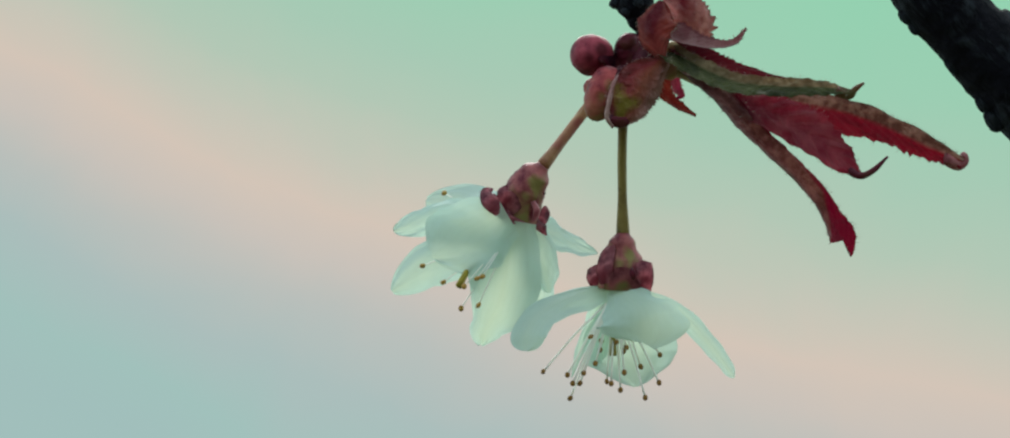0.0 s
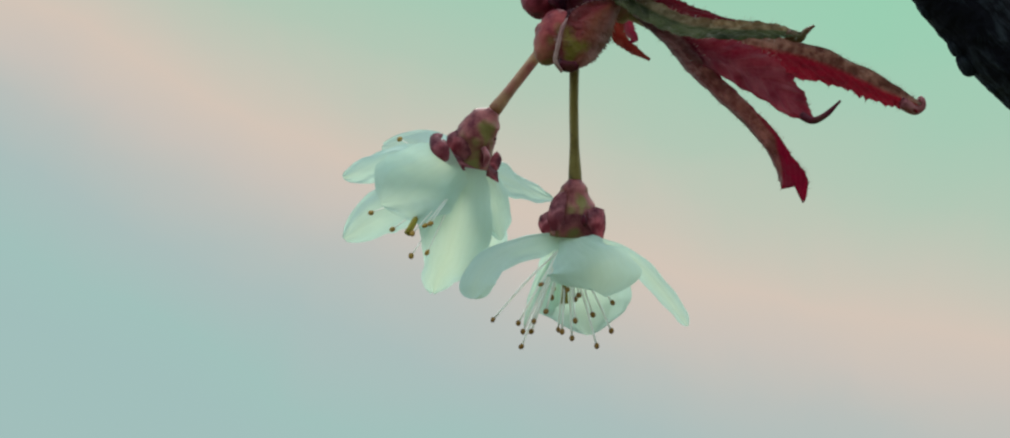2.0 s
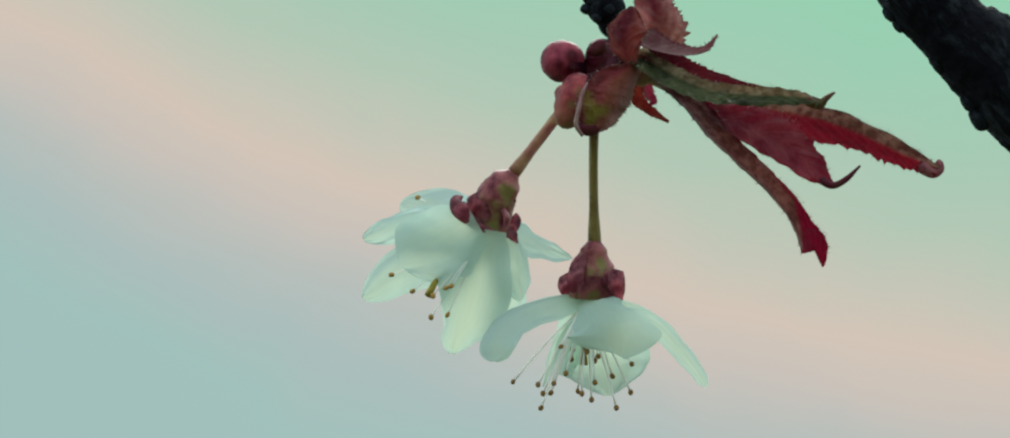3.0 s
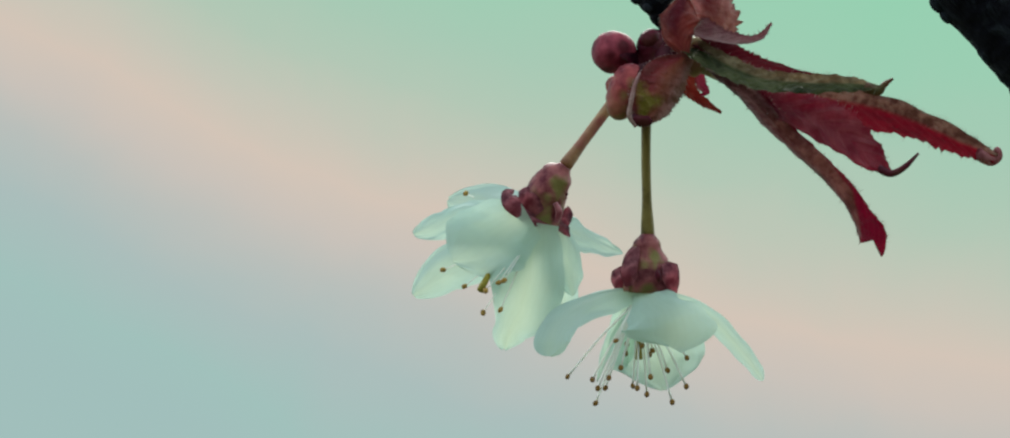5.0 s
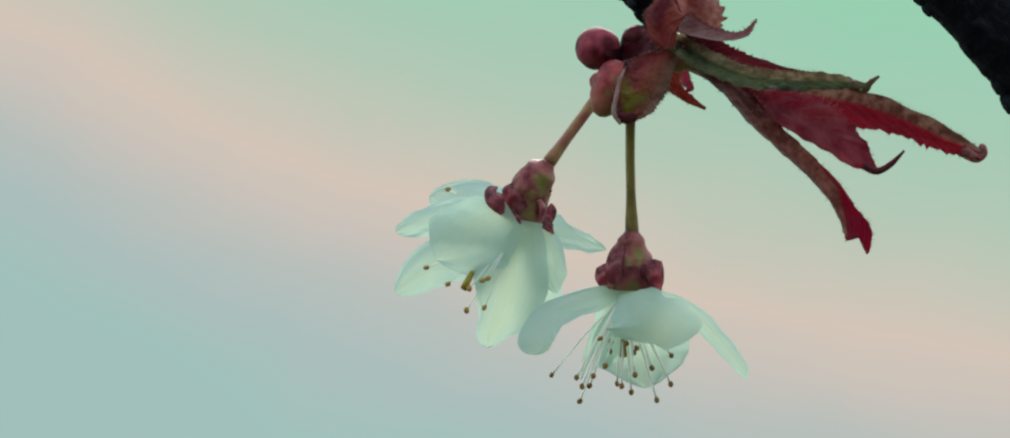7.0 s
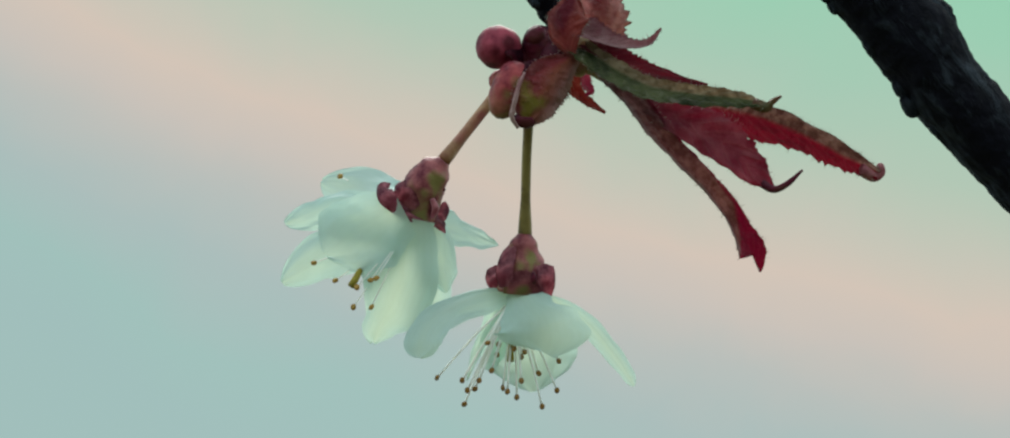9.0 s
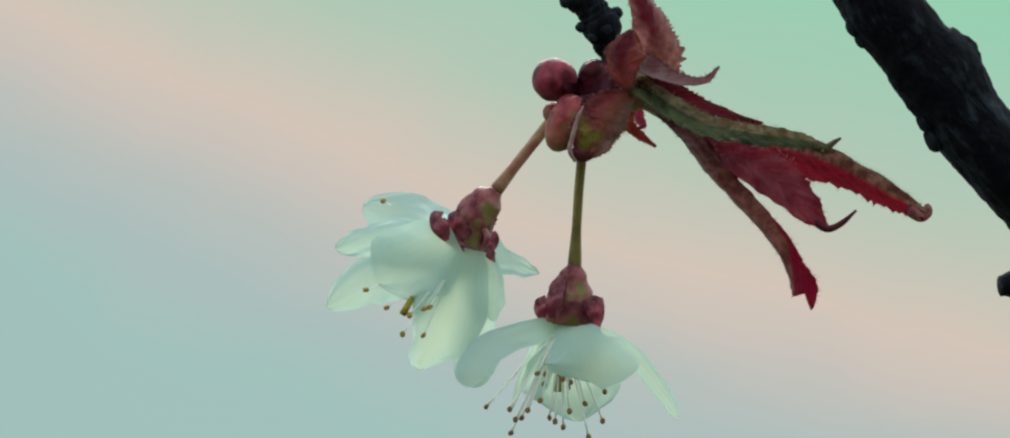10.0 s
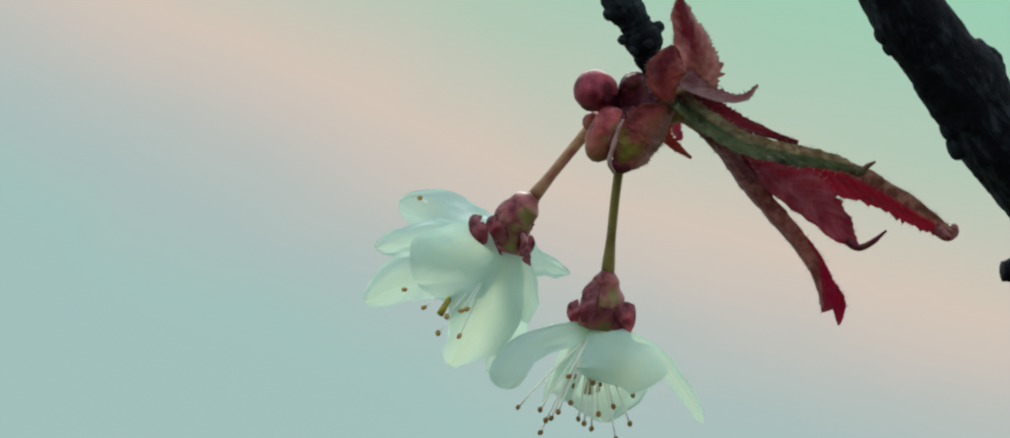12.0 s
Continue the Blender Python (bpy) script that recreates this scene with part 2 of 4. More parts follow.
def two_toned(turned, face=((0.11, 0.004, 0.020), (0.28, 0.014, 0.045)), back=((0.15, 0.065, 0.06), (0.50, 0.35, 0.30)),
              thru=(0.52, 0.008, 0.06), edge=0.5, spread=3.0, start=0.74, silver=2.0, share=0.26):
    """One half of the folded leaf shows its pale back, the other its coloured face; the face's colour may spread over the tip."""
    def build(k):
        at = object_place(k)
        uv = k.n("ShaderNodeUVMap").outputs[0]
        sep = k.n("ShaderNodeSeparateXYZ")
        k.link(uv, sep.inputs[0])
        fine = k.noise(1000, 3, 0.65, at)
        big = k.noise(240, 3, 0.55, at)
        red = k.mix(k.ramp(big, [(0.35, (0,) * 3), (0.65, (1,) * 3)]), (*face[0], 1), (*face[1], 1))
        pale = k.mix(k.ramp(k.math("ADD", k.math("MULTIPLY", fine, 0.4), k.math("MULTIPLY", big, 0.6)), [(0.42, (0,) * 3), (0.60, (1,) * 3)]), (*back[0], 1), (*back[1], 1))
        across = sep.outputs[0]
        if turned:
            across = k.math("SUBTRACT", 1.0, across)
        across = k.math("SUBTRACT", across, k.math("MULTIPLY", k.math("MAXIMUM", k.math("SUBTRACT", sep.outputs[1], start), 0.0), spread))
        half = k.ramp(k.math("ADD", across, k.math("MULTIPLY", k.math("SUBTRACT", big, 0.5), 0.12)), [(edge - 0.08, (0,) * 3), (edge + 0.08, (1,) * 3)])
        pale = k.mix(k.ramp(k.math("ADD", sep.outputs[0], k.math("MULTIPLY", k.math("SUBTRACT", fine, 0.5), 0.25)), [(min(1, silver), (0,) * 3), (min(1, silver + 0.15), ((0.75 if silver < 1 else 0.0),) * 3)]), pale, (0.44, 0.31, 0.32, 1))
        slash = k.math("SINE", k.math("MULTIPLY", k.math("SUBTRACT", sep.outputs[1], k.math("MULTIPLY", sep.outputs[0], 0.3)), 95.0))
        red = k.mix(k.math("MULTIPLY", k.math("POWER", k.math("MULTIPLY", k.math("ADD", slash, 1.0), 0.5), 5.0), 0.08), red, (*back[1], 1))
        c = k.mix(half, red, pale)
        nrm = bump(k, k.math("ADD", fine, k.math("MULTIPLY", k.noise(420, 3, 0.6, at), 2.0)), 0.8, 0.0006)
        return sheer(k, c, k.mix(half, (*thru, 1), (0.22, 0.10, 0.07, 1)), share, 0.40, nrm, 0.25)
    return build


def upright_leaf(middle, margin, base_colour):
    """Maroon along the middle, dusty pink towards the margins, tan at the base."""
    def build(k):
        at = object_place(k)
        sep = k.n("ShaderNodeSeparateXYZ")
        k.link(k.n("ShaderNodeUVMap").outputs[0], sep.inputs[0])
        big, fine = k.noise(240, 4, 0.6, at), k.noise(900, 4, 0.65, at)
        side = k.math("ADD", k.math("MULTIPLY", k.math("ABSOLUTE", k.math("SUBTRACT", sep.outputs[0], 0.45)), 1.7), k.math("MULTIPLY", k.math("SUBTRACT", big, 0.5), 1.6))
        c = k.mix(k.ramp(side, [(0.17, (0,) * 3), (0.70, (1,) * 3)]), (*middle, 1), (*margin, 1))
        base = k.math("ADD", sep.outputs[1], k.math("MULTIPLY", k.math("SUBTRACT", big, 0.5), 0.5))
        c = k.mix(k.ramp(base, [(0.15, (0.85,) * 3), (0.50, (0,) * 3)]), c, (*base_colour, 1))
        rib = k.math("SINE", k.math("MULTIPLY", k.math("SUBTRACT", sep.outputs[1], k.math("MULTIPLY", k.math("ABSOLUTE", k.math("SUBTRACT", sep.outputs[0], 0.5)), 0.6)), 48.0))
        c = k.mix(k.math("MULTIPLY", k.math("ADD", rib, 1.0), 0.13), c, (0.14, 0.006, 0.026, 1))
        return sheer(k, c, (0.50, 0.06, 0.08, 1), 0.14, 0.36, bump(k, k.math("ADD", fine, k.math("MULTIPLY", big, 2.0)), 0.6, 0.0006), 0.25)
    return build


def bract_skin(k):
    """Red-brown with an olive field below the middle and a crimson tip."""
    at = object_place(k)
    sep = k.n("ShaderNodeSeparateXYZ")
    k.link(k.n("ShaderNodeUVMap").outputs[0], sep.inputs[0])
    big, fine = k.noise(260, 3, 0.6, at), k.noise(1100, 3, 0.65, at)
    side = k.math("MULTIPLY", k.math("ABSOLUTE", k.math("SUBTRACT", sep.outputs[0], 0.56)), 2.2)
    along = k.math("MULTIPLY", k.math("ABSOLUTE", k.math("SUBTRACT", sep.outputs[1], 0.74)), 3.4)
    field = k.math("ADD", k.math("MAXIMUM", side, along), k.math("MULTIPLY", k.math("SUBTRACT", big, 0.5), 1.6))
    across = k.math("ADD", sep.outputs[0], k.math("MULTIPLY", k.math("SUBTRACT", big, 0.5), 0.45))
    c = k.ramp(across, [(0.05, (0.68, 0.42, 0.41)), (0.28, (0.58, 0.22, 0.20)), (0.5, (0.50, 0.14, 0.09)), (0.68, (0.44, 0.06, 0.08)), (0.9, (0.30, 0.03, 0.05))])
    c = k.mix(k.ramp(field, [(0.40, (1,) * 3), (0.75, (0,) * 3)]), c, (0.40, 0.33, 0.06, 1))
    c = k.mix(k.ramp(sep.outputs[1], [(0.84, (0,) * 3), (0.93, (1,) * 3)]), c, (0.09, 0.008, 0.02, 1))
    c = k.mix(k.ramp(fine, [(0.50, (0,) * 3), (0.70, (0.32,) * 3)]), c, (0.56, 0.30, 0.27, 1))
    return sheer(k, c, (0.34, 0.16, 0.06, 1), 0.26, 0.42, bump(k, k.math("ADD", fine, k.math("MULTIPLY", big, 2.0)), 0.9, 0.0005), 0.3)


def grass(k):
    at = object_place(k)
    c = k.mix(k.noise(0.8, 5, 0.6, at), (0.035, 0.05, 0.02, 1), (0.09, 0.10, 0.045, 1))
    c = k.mix(k.math("MULTIPLY", k.noise(40, 4, 0.6, at), 0.5), c, (0.12, 0.10, 0.06, 1))
    return gloss(k, c, 0.9, bump(k, k.noise(60, 4, 0.7, at), 0.8, 0.02), 0.1)


M_PETAL = material("petal_white", petal_white)
M_LEAF_RED = material("leaf_red", leaf_like((0.15, 0.007, 0.035), (0.48, 0.14, 0.18), (0.56, 0.010, 0.07), None, 0.30, 0.38))
M_LEAF_BRONZE = material("leaf_bronze", leaf_like((0.10, 0.03, 0.025), (0.22, 0.09, 0.06), (0.34, 0.07, 0.04), (0.09, 0.10, 0.035)))
M_BRACT = material("bract", bract_skin)
M_BUD = material("bud_red", skin((0.13, 0.006, 0.030), (0.44, 0.070, 0.115), 0.5, 230, 0.18, blotch=(0.11, 0.008, 0.020), bloom=0.03))
M_SCALE = material("bud_scale", skin((0.16, 0.009, 0.028), (0.48, 0.085, 0.095), 0.48, 280, 0.2, blotch=(0.28, 0.15, 0.07), bloom=0.03))
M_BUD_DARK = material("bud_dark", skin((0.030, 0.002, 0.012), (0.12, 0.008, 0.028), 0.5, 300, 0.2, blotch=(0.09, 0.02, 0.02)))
M_CALYX = material("calyx", skin((0.14, 0.012, 0.036), (0.48, 0.15, 0.16), 0.46, 280, 0.22, blotch=(0.29, 0.24, 0.09), bloom=0.03))
M_SEPAL = material("sepal", skin((0.16, 0.014, 0.050), (0.62, 0.21, 0.27), 0.28, 420, 0.5, blotch=(0.30, 0.05, 0.09), bloom=0.06))
M_STALK = material("stalk", skin((0.15, 0.10, 0.035), (0.30, 0.23, 0.08), 0.38, 300, 0.4))
M_STALK_RED = material("stalk_red", skin((0.28, 0.11, 0.06), (0.48, 0.28, 0.14), 0.40, 200, 0.35, blotch=(0.36, 0.11, 0.09)))
M_FILAMENT = material("filament", waxy((0.93, 0.96, 0.90), (0.97, 0.98, 0.94)))
M_ANTHER = material("anther", skin((0.10, 0.05, 0.015), (0.34, 0.17, 0.04), 0.6, 900))
M_ANTHER_GOLD = material("anther_gold", skin((0.22, 0.11, 0.02), (0.55, 0.32, 0.08), 0.6, 900))
M_ANTHER_FRESH = material("anther_fresh", skin((0.30, 0.24, 0.03), (0.45, 0.36, 0.05), 0.6, 900))
M_LEAF_TWO = material("leaf_two_toned", two_toned(False, back=((0.19, 0.028, 0.040), (0.48, 0.20, 0.19)), edge=0.10, spread=4.0, start=0.62, silver=0.78))
M_LEAF_TURNED = material("leaf_two_toned_turned", two_toned(True, face=((0.13, 0.003, 0.014), (0.36, 0.012, 0.034)), back=((0.12, 0.022, 0.03), (0.54, 0.36, 0.32)), thru=(0.56, 0.008, 0.045), edge=0.54, spread=0.6, share=0.29))
M_LEAF_MAROON = material("leaf_maroon", leaf_like((0.07, 0.004, 0.020), (0.24, 0.035, 0.055), (0.34, 0.01, 0.04), None, 0.24, 0.4))
M_STIPULE = material("stipule", leaf_like((0.16, 0.012, 0.016), (0.42, 0.17, 0.12), (0.38, 0.03, 0.025), None, 0.18, 0.4))
M_LEAF_GREEN_TWO = material("leaf_green_two_toned", two_toned(True, ((0.030, 0.045, 0.020), (0.15, 0.17, 0.07)), ((0.24, 0.19, 0.10), (0.56, 0.46, 0.30)), (0.12, 0.16, 0.05), 0.54, 0.6))
M_LEAF_DUSKY = material("leaf_dusky", leaf_like((0.16, 0.008, 0.040), (0.54, 0.20, 0.23), (0.48, 0.03, 0.10), None, 0.24, 0.42))
M_MARGIN = material("rolled_margin", leaf_like((0.30, 0.11, 0.13), (0.54, 0.35, 0.35), (0.45, 0.18, 0.2), None, 0.15, 0.45))
M_MAUVE = material("stipule_mauve", leaf_like((0.26, 0.08, 0.11), (0.52, 0.31, 0.33), (0.40, 0.08, 0.12), None, 0.15, 0.4))
M_SHOOT = material("shoot", skin((0.24, 0.18, 0.075), (0.46, 0.36, 0.18), 0.42, 300, 0.35, blotch=(0.36, 0.17, 0.12)))
M_LEAF_SOFT = material("leaf_soft", upright_leaf((0.14, 0.011, 0.030), (0.66, 0.38, 0.37), (0.42, 0.25, 0.18)))
M_LEAF_EMBER = material("leaf_ember", upright_leaf((0.15, 0.008, 0.028), (0.48, 0.14, 0.12), (0.40, 0.15, 0.13)))
M_GRASS = material("grass", grass)
M_DOWN = material("down", skin((0.50, 0.46, 0.42), (0.70, 0.66, 0.60), 0.5, 500, 0.2, (0.7, 0.66, 0.6), 0.5))
M_BARK = material("bark", bark)

# ---- building helpers: millimetres in the blossoms' frame ----
DEPTH = 254.4


def V(x, y, z):
    """A place in the world from millimetres: right, away and up from the middle of the view."""
    return VIEW @ Vector((x, y + DEPTH, z)) * 0.001 + Vector((0, 0, 1.6))


def D(x, y, z):
    return (VIEW @ Vector((x, y, z))).normalized()


def thing(name, at, label, category, group="", kind=""):
    ob = new(name)
    ob.empty_display_size = 0.003
    ob.location = at
    return tagged(ob, label, category, group, kind)


def part(name, bm, mat, parent, label="", smooth=True):
    """One mesh object under a thing or a part; its points come in world places."""
    me = bpy.data.meshes.new(name)
    base = parent.location.copy()
    up = parent.parent
    while up:
        base += up.location
        up = up.parent
    c = sum((v.co for v in bm.verts), Vector()) / max(1, len(bm.verts))
    for v in bm.verts:
        v.co -= c
    bm.to_mesh(me)
    bm.free()
    for p in me.polygons:
        p.use_smooth = smooth
    me.materials.append(mat)
    ob = new(name, me)
    ob.parent = parent
    ob.location = c - base
    return tagged(ob, label)


def curve_point(pts, t):
    """Catmull-Rom through the points, t from 0 to 1."""
    n = len(pts) - 1
    i = min(int(t * n), n - 1)
    f = t * n - i
    p1, p2 = pts[i], pts[i + 1]
    p0 = pts[i - 1] if i else p1 * 2 - p2
    p3 = pts[i + 2] if i + 2 <= n else p2 * 2 - p1
    return 0.5 * (2 * p1 + (p2 - p0) * f + (2 * p0 - 5 * p1 + 4 * p2 - p3) * f ** 2 + (3 * p1 - p0 - 3 * p2 + p3) * f ** 3)


def lerp_list(vals, t):
    n = len(vals) - 1
    i = min(int(t * n), n - 1)
    f = t * n - i
    f = f * f * (3 - 2 * f)
    return vals[i] * (1 - f) + vals[i + 1] * f


def tube(pts, radii, seg=10, rings=16, lump=0.0, lump_size=3.0, seed=0.0):
    """A closed round stem through the points; radii in mm are spread evenly along it."""
    bm = bmesh.new()
    loops = []
    nrm = None
    for i in range(rings + 1):
        t = i / rings
        p = curve_point(pts, t)
        d = (curve_point(pts, min(1, t + 0.02)) - curve_point(pts, max(0, t - 0.02))).normalized()
        if nrm is None:
            nrm = d.orthogonal().normalized()
        nrm = (nrm - d * nrm.dot(d)).normalized()
        b = d.cross(nrm)
        r = lerp_list(radii, t) * 0.001
        loop = []
        for j in range(seg):
            a = 2 * math.pi * j / seg
            o = nrm * math.cos(a) + b * math.sin(a)
            k = 1.0
            if lump:
                q = (p + o * r) * (1000 / lump_size) + Vector((seed, seed, 0))
                k += lump * (noise.noise(q) + 0.5 * noise.noise(q * 2.7) + 0.3 * noise.noise(q * 6.1))
            loop.append(bm.verts.new(p + o * r * k))
        loops.append(loop)
    for a, b in zip(loops, loops[1:]):
        for j in range(seg):
            bm.faces.new((a[j], a[(j + 1) % seg], b[(j + 1) % seg], b[j]))
    bm.faces.new(loops[0][::-1])
    bm.faces.new(loops[-1])
    bmesh.ops.recalc_face_normals(bm, faces=bm.faces)
    return bm


RIMS = []


def fringe(bm, rim, count, seed, short, long, thin):
    """Short tapering hairs on a margin."""
    rng = random.Random(seed)
    for _ in range(count):
        p, d = rng.choice(rim)
        d = (d + Vector((rng.uniform(-0.5, 0.5), rng.uniform(-0.5, 0.5), rng.uniform(-0.5, 0.5)))).normalized()
        o = d.orthogonal().normalized() * thin
        b = d.cross(o)
        foot = [bm.verts.new(p + w) for w in (o, b - o * 0.5, -b - o * 0.5)]
        top = bm.verts.new(p + d * rng.uniform(short, long))
        for i in range(3):
            bm.faces.new((foot[i], foot[(i + 1) % 3], top))


def blade(spine, face, cup=0.0, fold=0.0, teeth=0, bite=0.0, ripple=0.0,
          nu=26, nv=12, seed=0.0, thick=0.0, widths=None, blunt=0.0, slant=0.0, hairs=0, pleat=0.0, pleats=9, wavy=0.0, toothed=0, cut=0.0, sides=None):
    """A petal or leaf: a sheet along a spine. face: the way its upper side looks; widths: in mm along it; cup: how far the
    margins bend towards the face, or a pair for left and right; fold: degrees by which each half is folded up along the midrib; sides: two lists of
    half widths in mm, for the left and the right of the midrib as one walks along it."""
    bm = bmesh.new()
    uv = bm.loops.layers.uv.new("UVMap")
    cups = cup if isinstance(cup, tuple) else (cup, cup)
    rows = []
    for i in range(nu + 1):
        t = i / nu
        p = curve_point(spine, t)
        d = (curve_point(spine, min(1, t + 0.03)) - curve_point(spine, max(0, t - 0.03))).normalized()
        n = (face - d * face.dot(d)).normalized()
        s = d.cross(n)
        close = max(0.02, 1 - max(0.0, (t - 1 + blunt) / blunt) ** 2) ** 0.5 if blunt else 1.0
        halves = sides or [[0.5 * w for w in widths]] * 2
        w2 = [0.001 * lerp_list(e, t) * close for e in halves]
        row = []
        for j in range(nv + 1):
            x = 2 * j / nv - 1
            q = abs(x)
            k = w2[0] if x < 0 else w2[1]
            if cut and x > 0:
                k *= max(0.12, 1 - max(0.0, t - cut) / 0.035)
            edge = k
            if wavy:
                k *= 1 + wavy * q * noise.noise(Vector((t * 9 + seed, x * 0.7, seed * 2)))
                edge = k
            if teeth and q > 0.72 and x * toothed >= 0:
                step = t * teeth + 0.7 * noise.noise(Vector((t * teeth * 0.45, seed, 8.1)))
                edge = k * (1 + bite * (0.7 + 1.3 * noise.noise(Vector((int(step) * 1.7, seed, 3.3)))) * (step % 1.0 - 0.4) * (q - 0.72) / 0.28)
            wob = noise.noise(Vector((t * 3.1 + seed, x * 2.3 + seed * 1.7, seed))) + 0.6 * noise.noise(Vector((t * 8 + seed, x * 4, seed + 5)))
            f = radians(fold) * min(1.0, q * 3)
            o = s * (x * edge * math.cos(f)) + n * (q * edge * math.sin(f))
            o += n * (cups[x > 0] * k * q * q + ripple * 0.001 * wob * (0.25 + q) * min(1, t * 3))
            if pleat:
                o += n * (pleat * 0.001 * math.sin(6.283 * (t * pleats - q * 1.3)) * min(1.0, q * 2.5) * min(1, k / 0.0015))
            if slant:
                o += d * (slant * 0.001 * x * t)
            row.append(bm.verts.new(p + o))
        rows.append(row)
    for i in range(nu):
        for j in range(nv):
            f = bm.faces.new((rows[i][j], rows[i][j + 1], rows[i + 1][j + 1], rows[i + 1][j]))
            for lp, (ii, jj) in zip(f.loops, ((i, j), (i, j + 1), (i + 1, j + 1), (i + 1, j))):
                lp[uv].uv = (jj / nv, ii / nu)
    rim = [(rows[i][e].co.copy(), (rows[i][e].co - rows[i][nv // 2].co).normalized()) for i in range(2, nu - 1) for e in (0, nv)]
    if thick:
        bmesh.ops.solidify(bm, geom=bm.faces[:], thickness=thick * 0.001)
    RIMS[:] = rim
    fringe(bm, rim, hairs, int(seed * 100) + nu, 0.0002, 0.0005, 0.00005)
    return bm


def pod(axis0, axis1, radius, seg=20, rings=22, lump=0.03, size=2.0, seed=0.0, skew=0.0):
    """An egg along an axis; skew moves its widest part towards the far end."""
    rad = []
    for i in range(25):
        t = (i / 24) ** (1 + skew)
        rad.append(max(0.03, radius * math.sqrt(max(0.0, 1 - (2 * t - 1) ** 2))))
    return tube([axis0, axis0.lerp(axis1, 0.5), axis1], rad, seg, rings, lump, size, seed)


# ---- ground and the cherry tree's branches ----


def build_ground():
    bm = bmesh.new()
    bmesh.ops.create_grid(bm, x_segments=60, y_segments=60, size=1)
    for v in bm.verts:
        r = max(abs(v.co.x), abs(v.co.y))
        v.co.xy *= 3000 * r ** 3 + 2
        v.co.z = 0.06 * noise.noise(v.co * 0.35) if r < 0.5 else 0.0
    me = bpy.data.meshes.new("ground")
    bm.to_mesh(me)
    bm.free()
    for f in me.polygons:
        f.use_smooth = True
    me.materials.append(M_GRASS)
    tagged(new("ground", me), "short dull green grass under the cherry tree", "ground", kind="structure")


def build_branch():
    way = [V(67.59, 75.00, 47.43), V(74.25, 75.00, 39.37), V(80.33, 75.00, 32.94), V(85.84, 75.00, 25.29), V(92.24, 75.00, 18.46), V(99.79, 75.00, 11.21), V(110.60, 74.00, 0.96)]
    far0, far1 = V(57.19, 76.00, 66.00), way[-1] + (way[-1] - way[-2]) * 1.5
    foot = Vector((far1.x + 0.32, far1.y + 0.05, -0.02))
    ob = thing("cherry_branch", foot, "thick nearly black cherry branch with grey lichen patches", "branch")
    part("limb", tube([far0] + way + [far1], [6.6, 6.7, 6.6, 7.2, 6.8, 6.7, 6.8, 7.4, 8.4], 72, 320, 0.075, 7.0, 3.0), M_BARK, ob)
    part("trunk", tube([far1 + (way[-1] - far1) * 0.2, far1 + Vector((0.12, 0.01, -0.12)), foot + Vector((-0.04, 0, 0.7)), foot], [11, 24, 50, 75], 32, 60, 0.08, 40.0, 5.0), M_BARK, ob)
    for at, r in ((V(64.19, 74.00, 40.65), 0.9), (V(65.76, 74.00, 38.61), 0.8), (V(72.53, 74.00, 31.80), 1.2), (V(77.71, 74.00, 24.73), 1.1), (V(79.37, 74.00, 21.86), 1.3),
                  (V(83.61, 74.00, 37.19), 2.9), (V(79.43, 75.00, 40.33), 1.7), (V(86.70, 75.00, 32.60), 1.8), (V(83.95, 74.00, 17.92), 0.9)):
        part("bark_knob", pod(at + D(0.6, 0, -0.8) * r * 0.0018, at - D(0.6, 0, -0.8) * r * 0.0018, r, 16, 18, 0.22, 2.0, r * 3), M_BARK, ob)
    return far0


def build_far_branch():
    """A second, farther tree of which only a forked dead end shows."""
    tip = [V(248.07, 420.00, -53.45), V(234.71, 420.00, -40.70), V(223.46, 420.00, -29.07), V(215.29, 420.00, -24.39), V(208.10, 420.00, -25.10)]
    foot = Vector((tip[0].x + 0.5, tip[0].y + 0.3, -0.02))
    ob = thing("bare_branch", foot, "dark bare forked branch end of a farther tree", "branch")
    part("stem", tube([foot, foot + Vector((-0.05, -0.05, 0.9)), tip[0] + Vector((0.2, 0.1, -0.12))] + tip, [30, 24, 13] + [7.1, 6.7, 6.2, 6.0, 3.9], 20, 110, 0.12, 7.0, 1.0), M_BARK, ob)
    part("side_shoot", tube([V(219.75, 420.00, -25.52), V(221.94, 420.00, -20.16), V(227.99, 420.00, -14.55), V(247.53, 430.00, -5.32)], [3.9, 3.2, 3.2, 3.7], 16, 34, 0.12, 6.0, 2.0), M_BARK, ob)


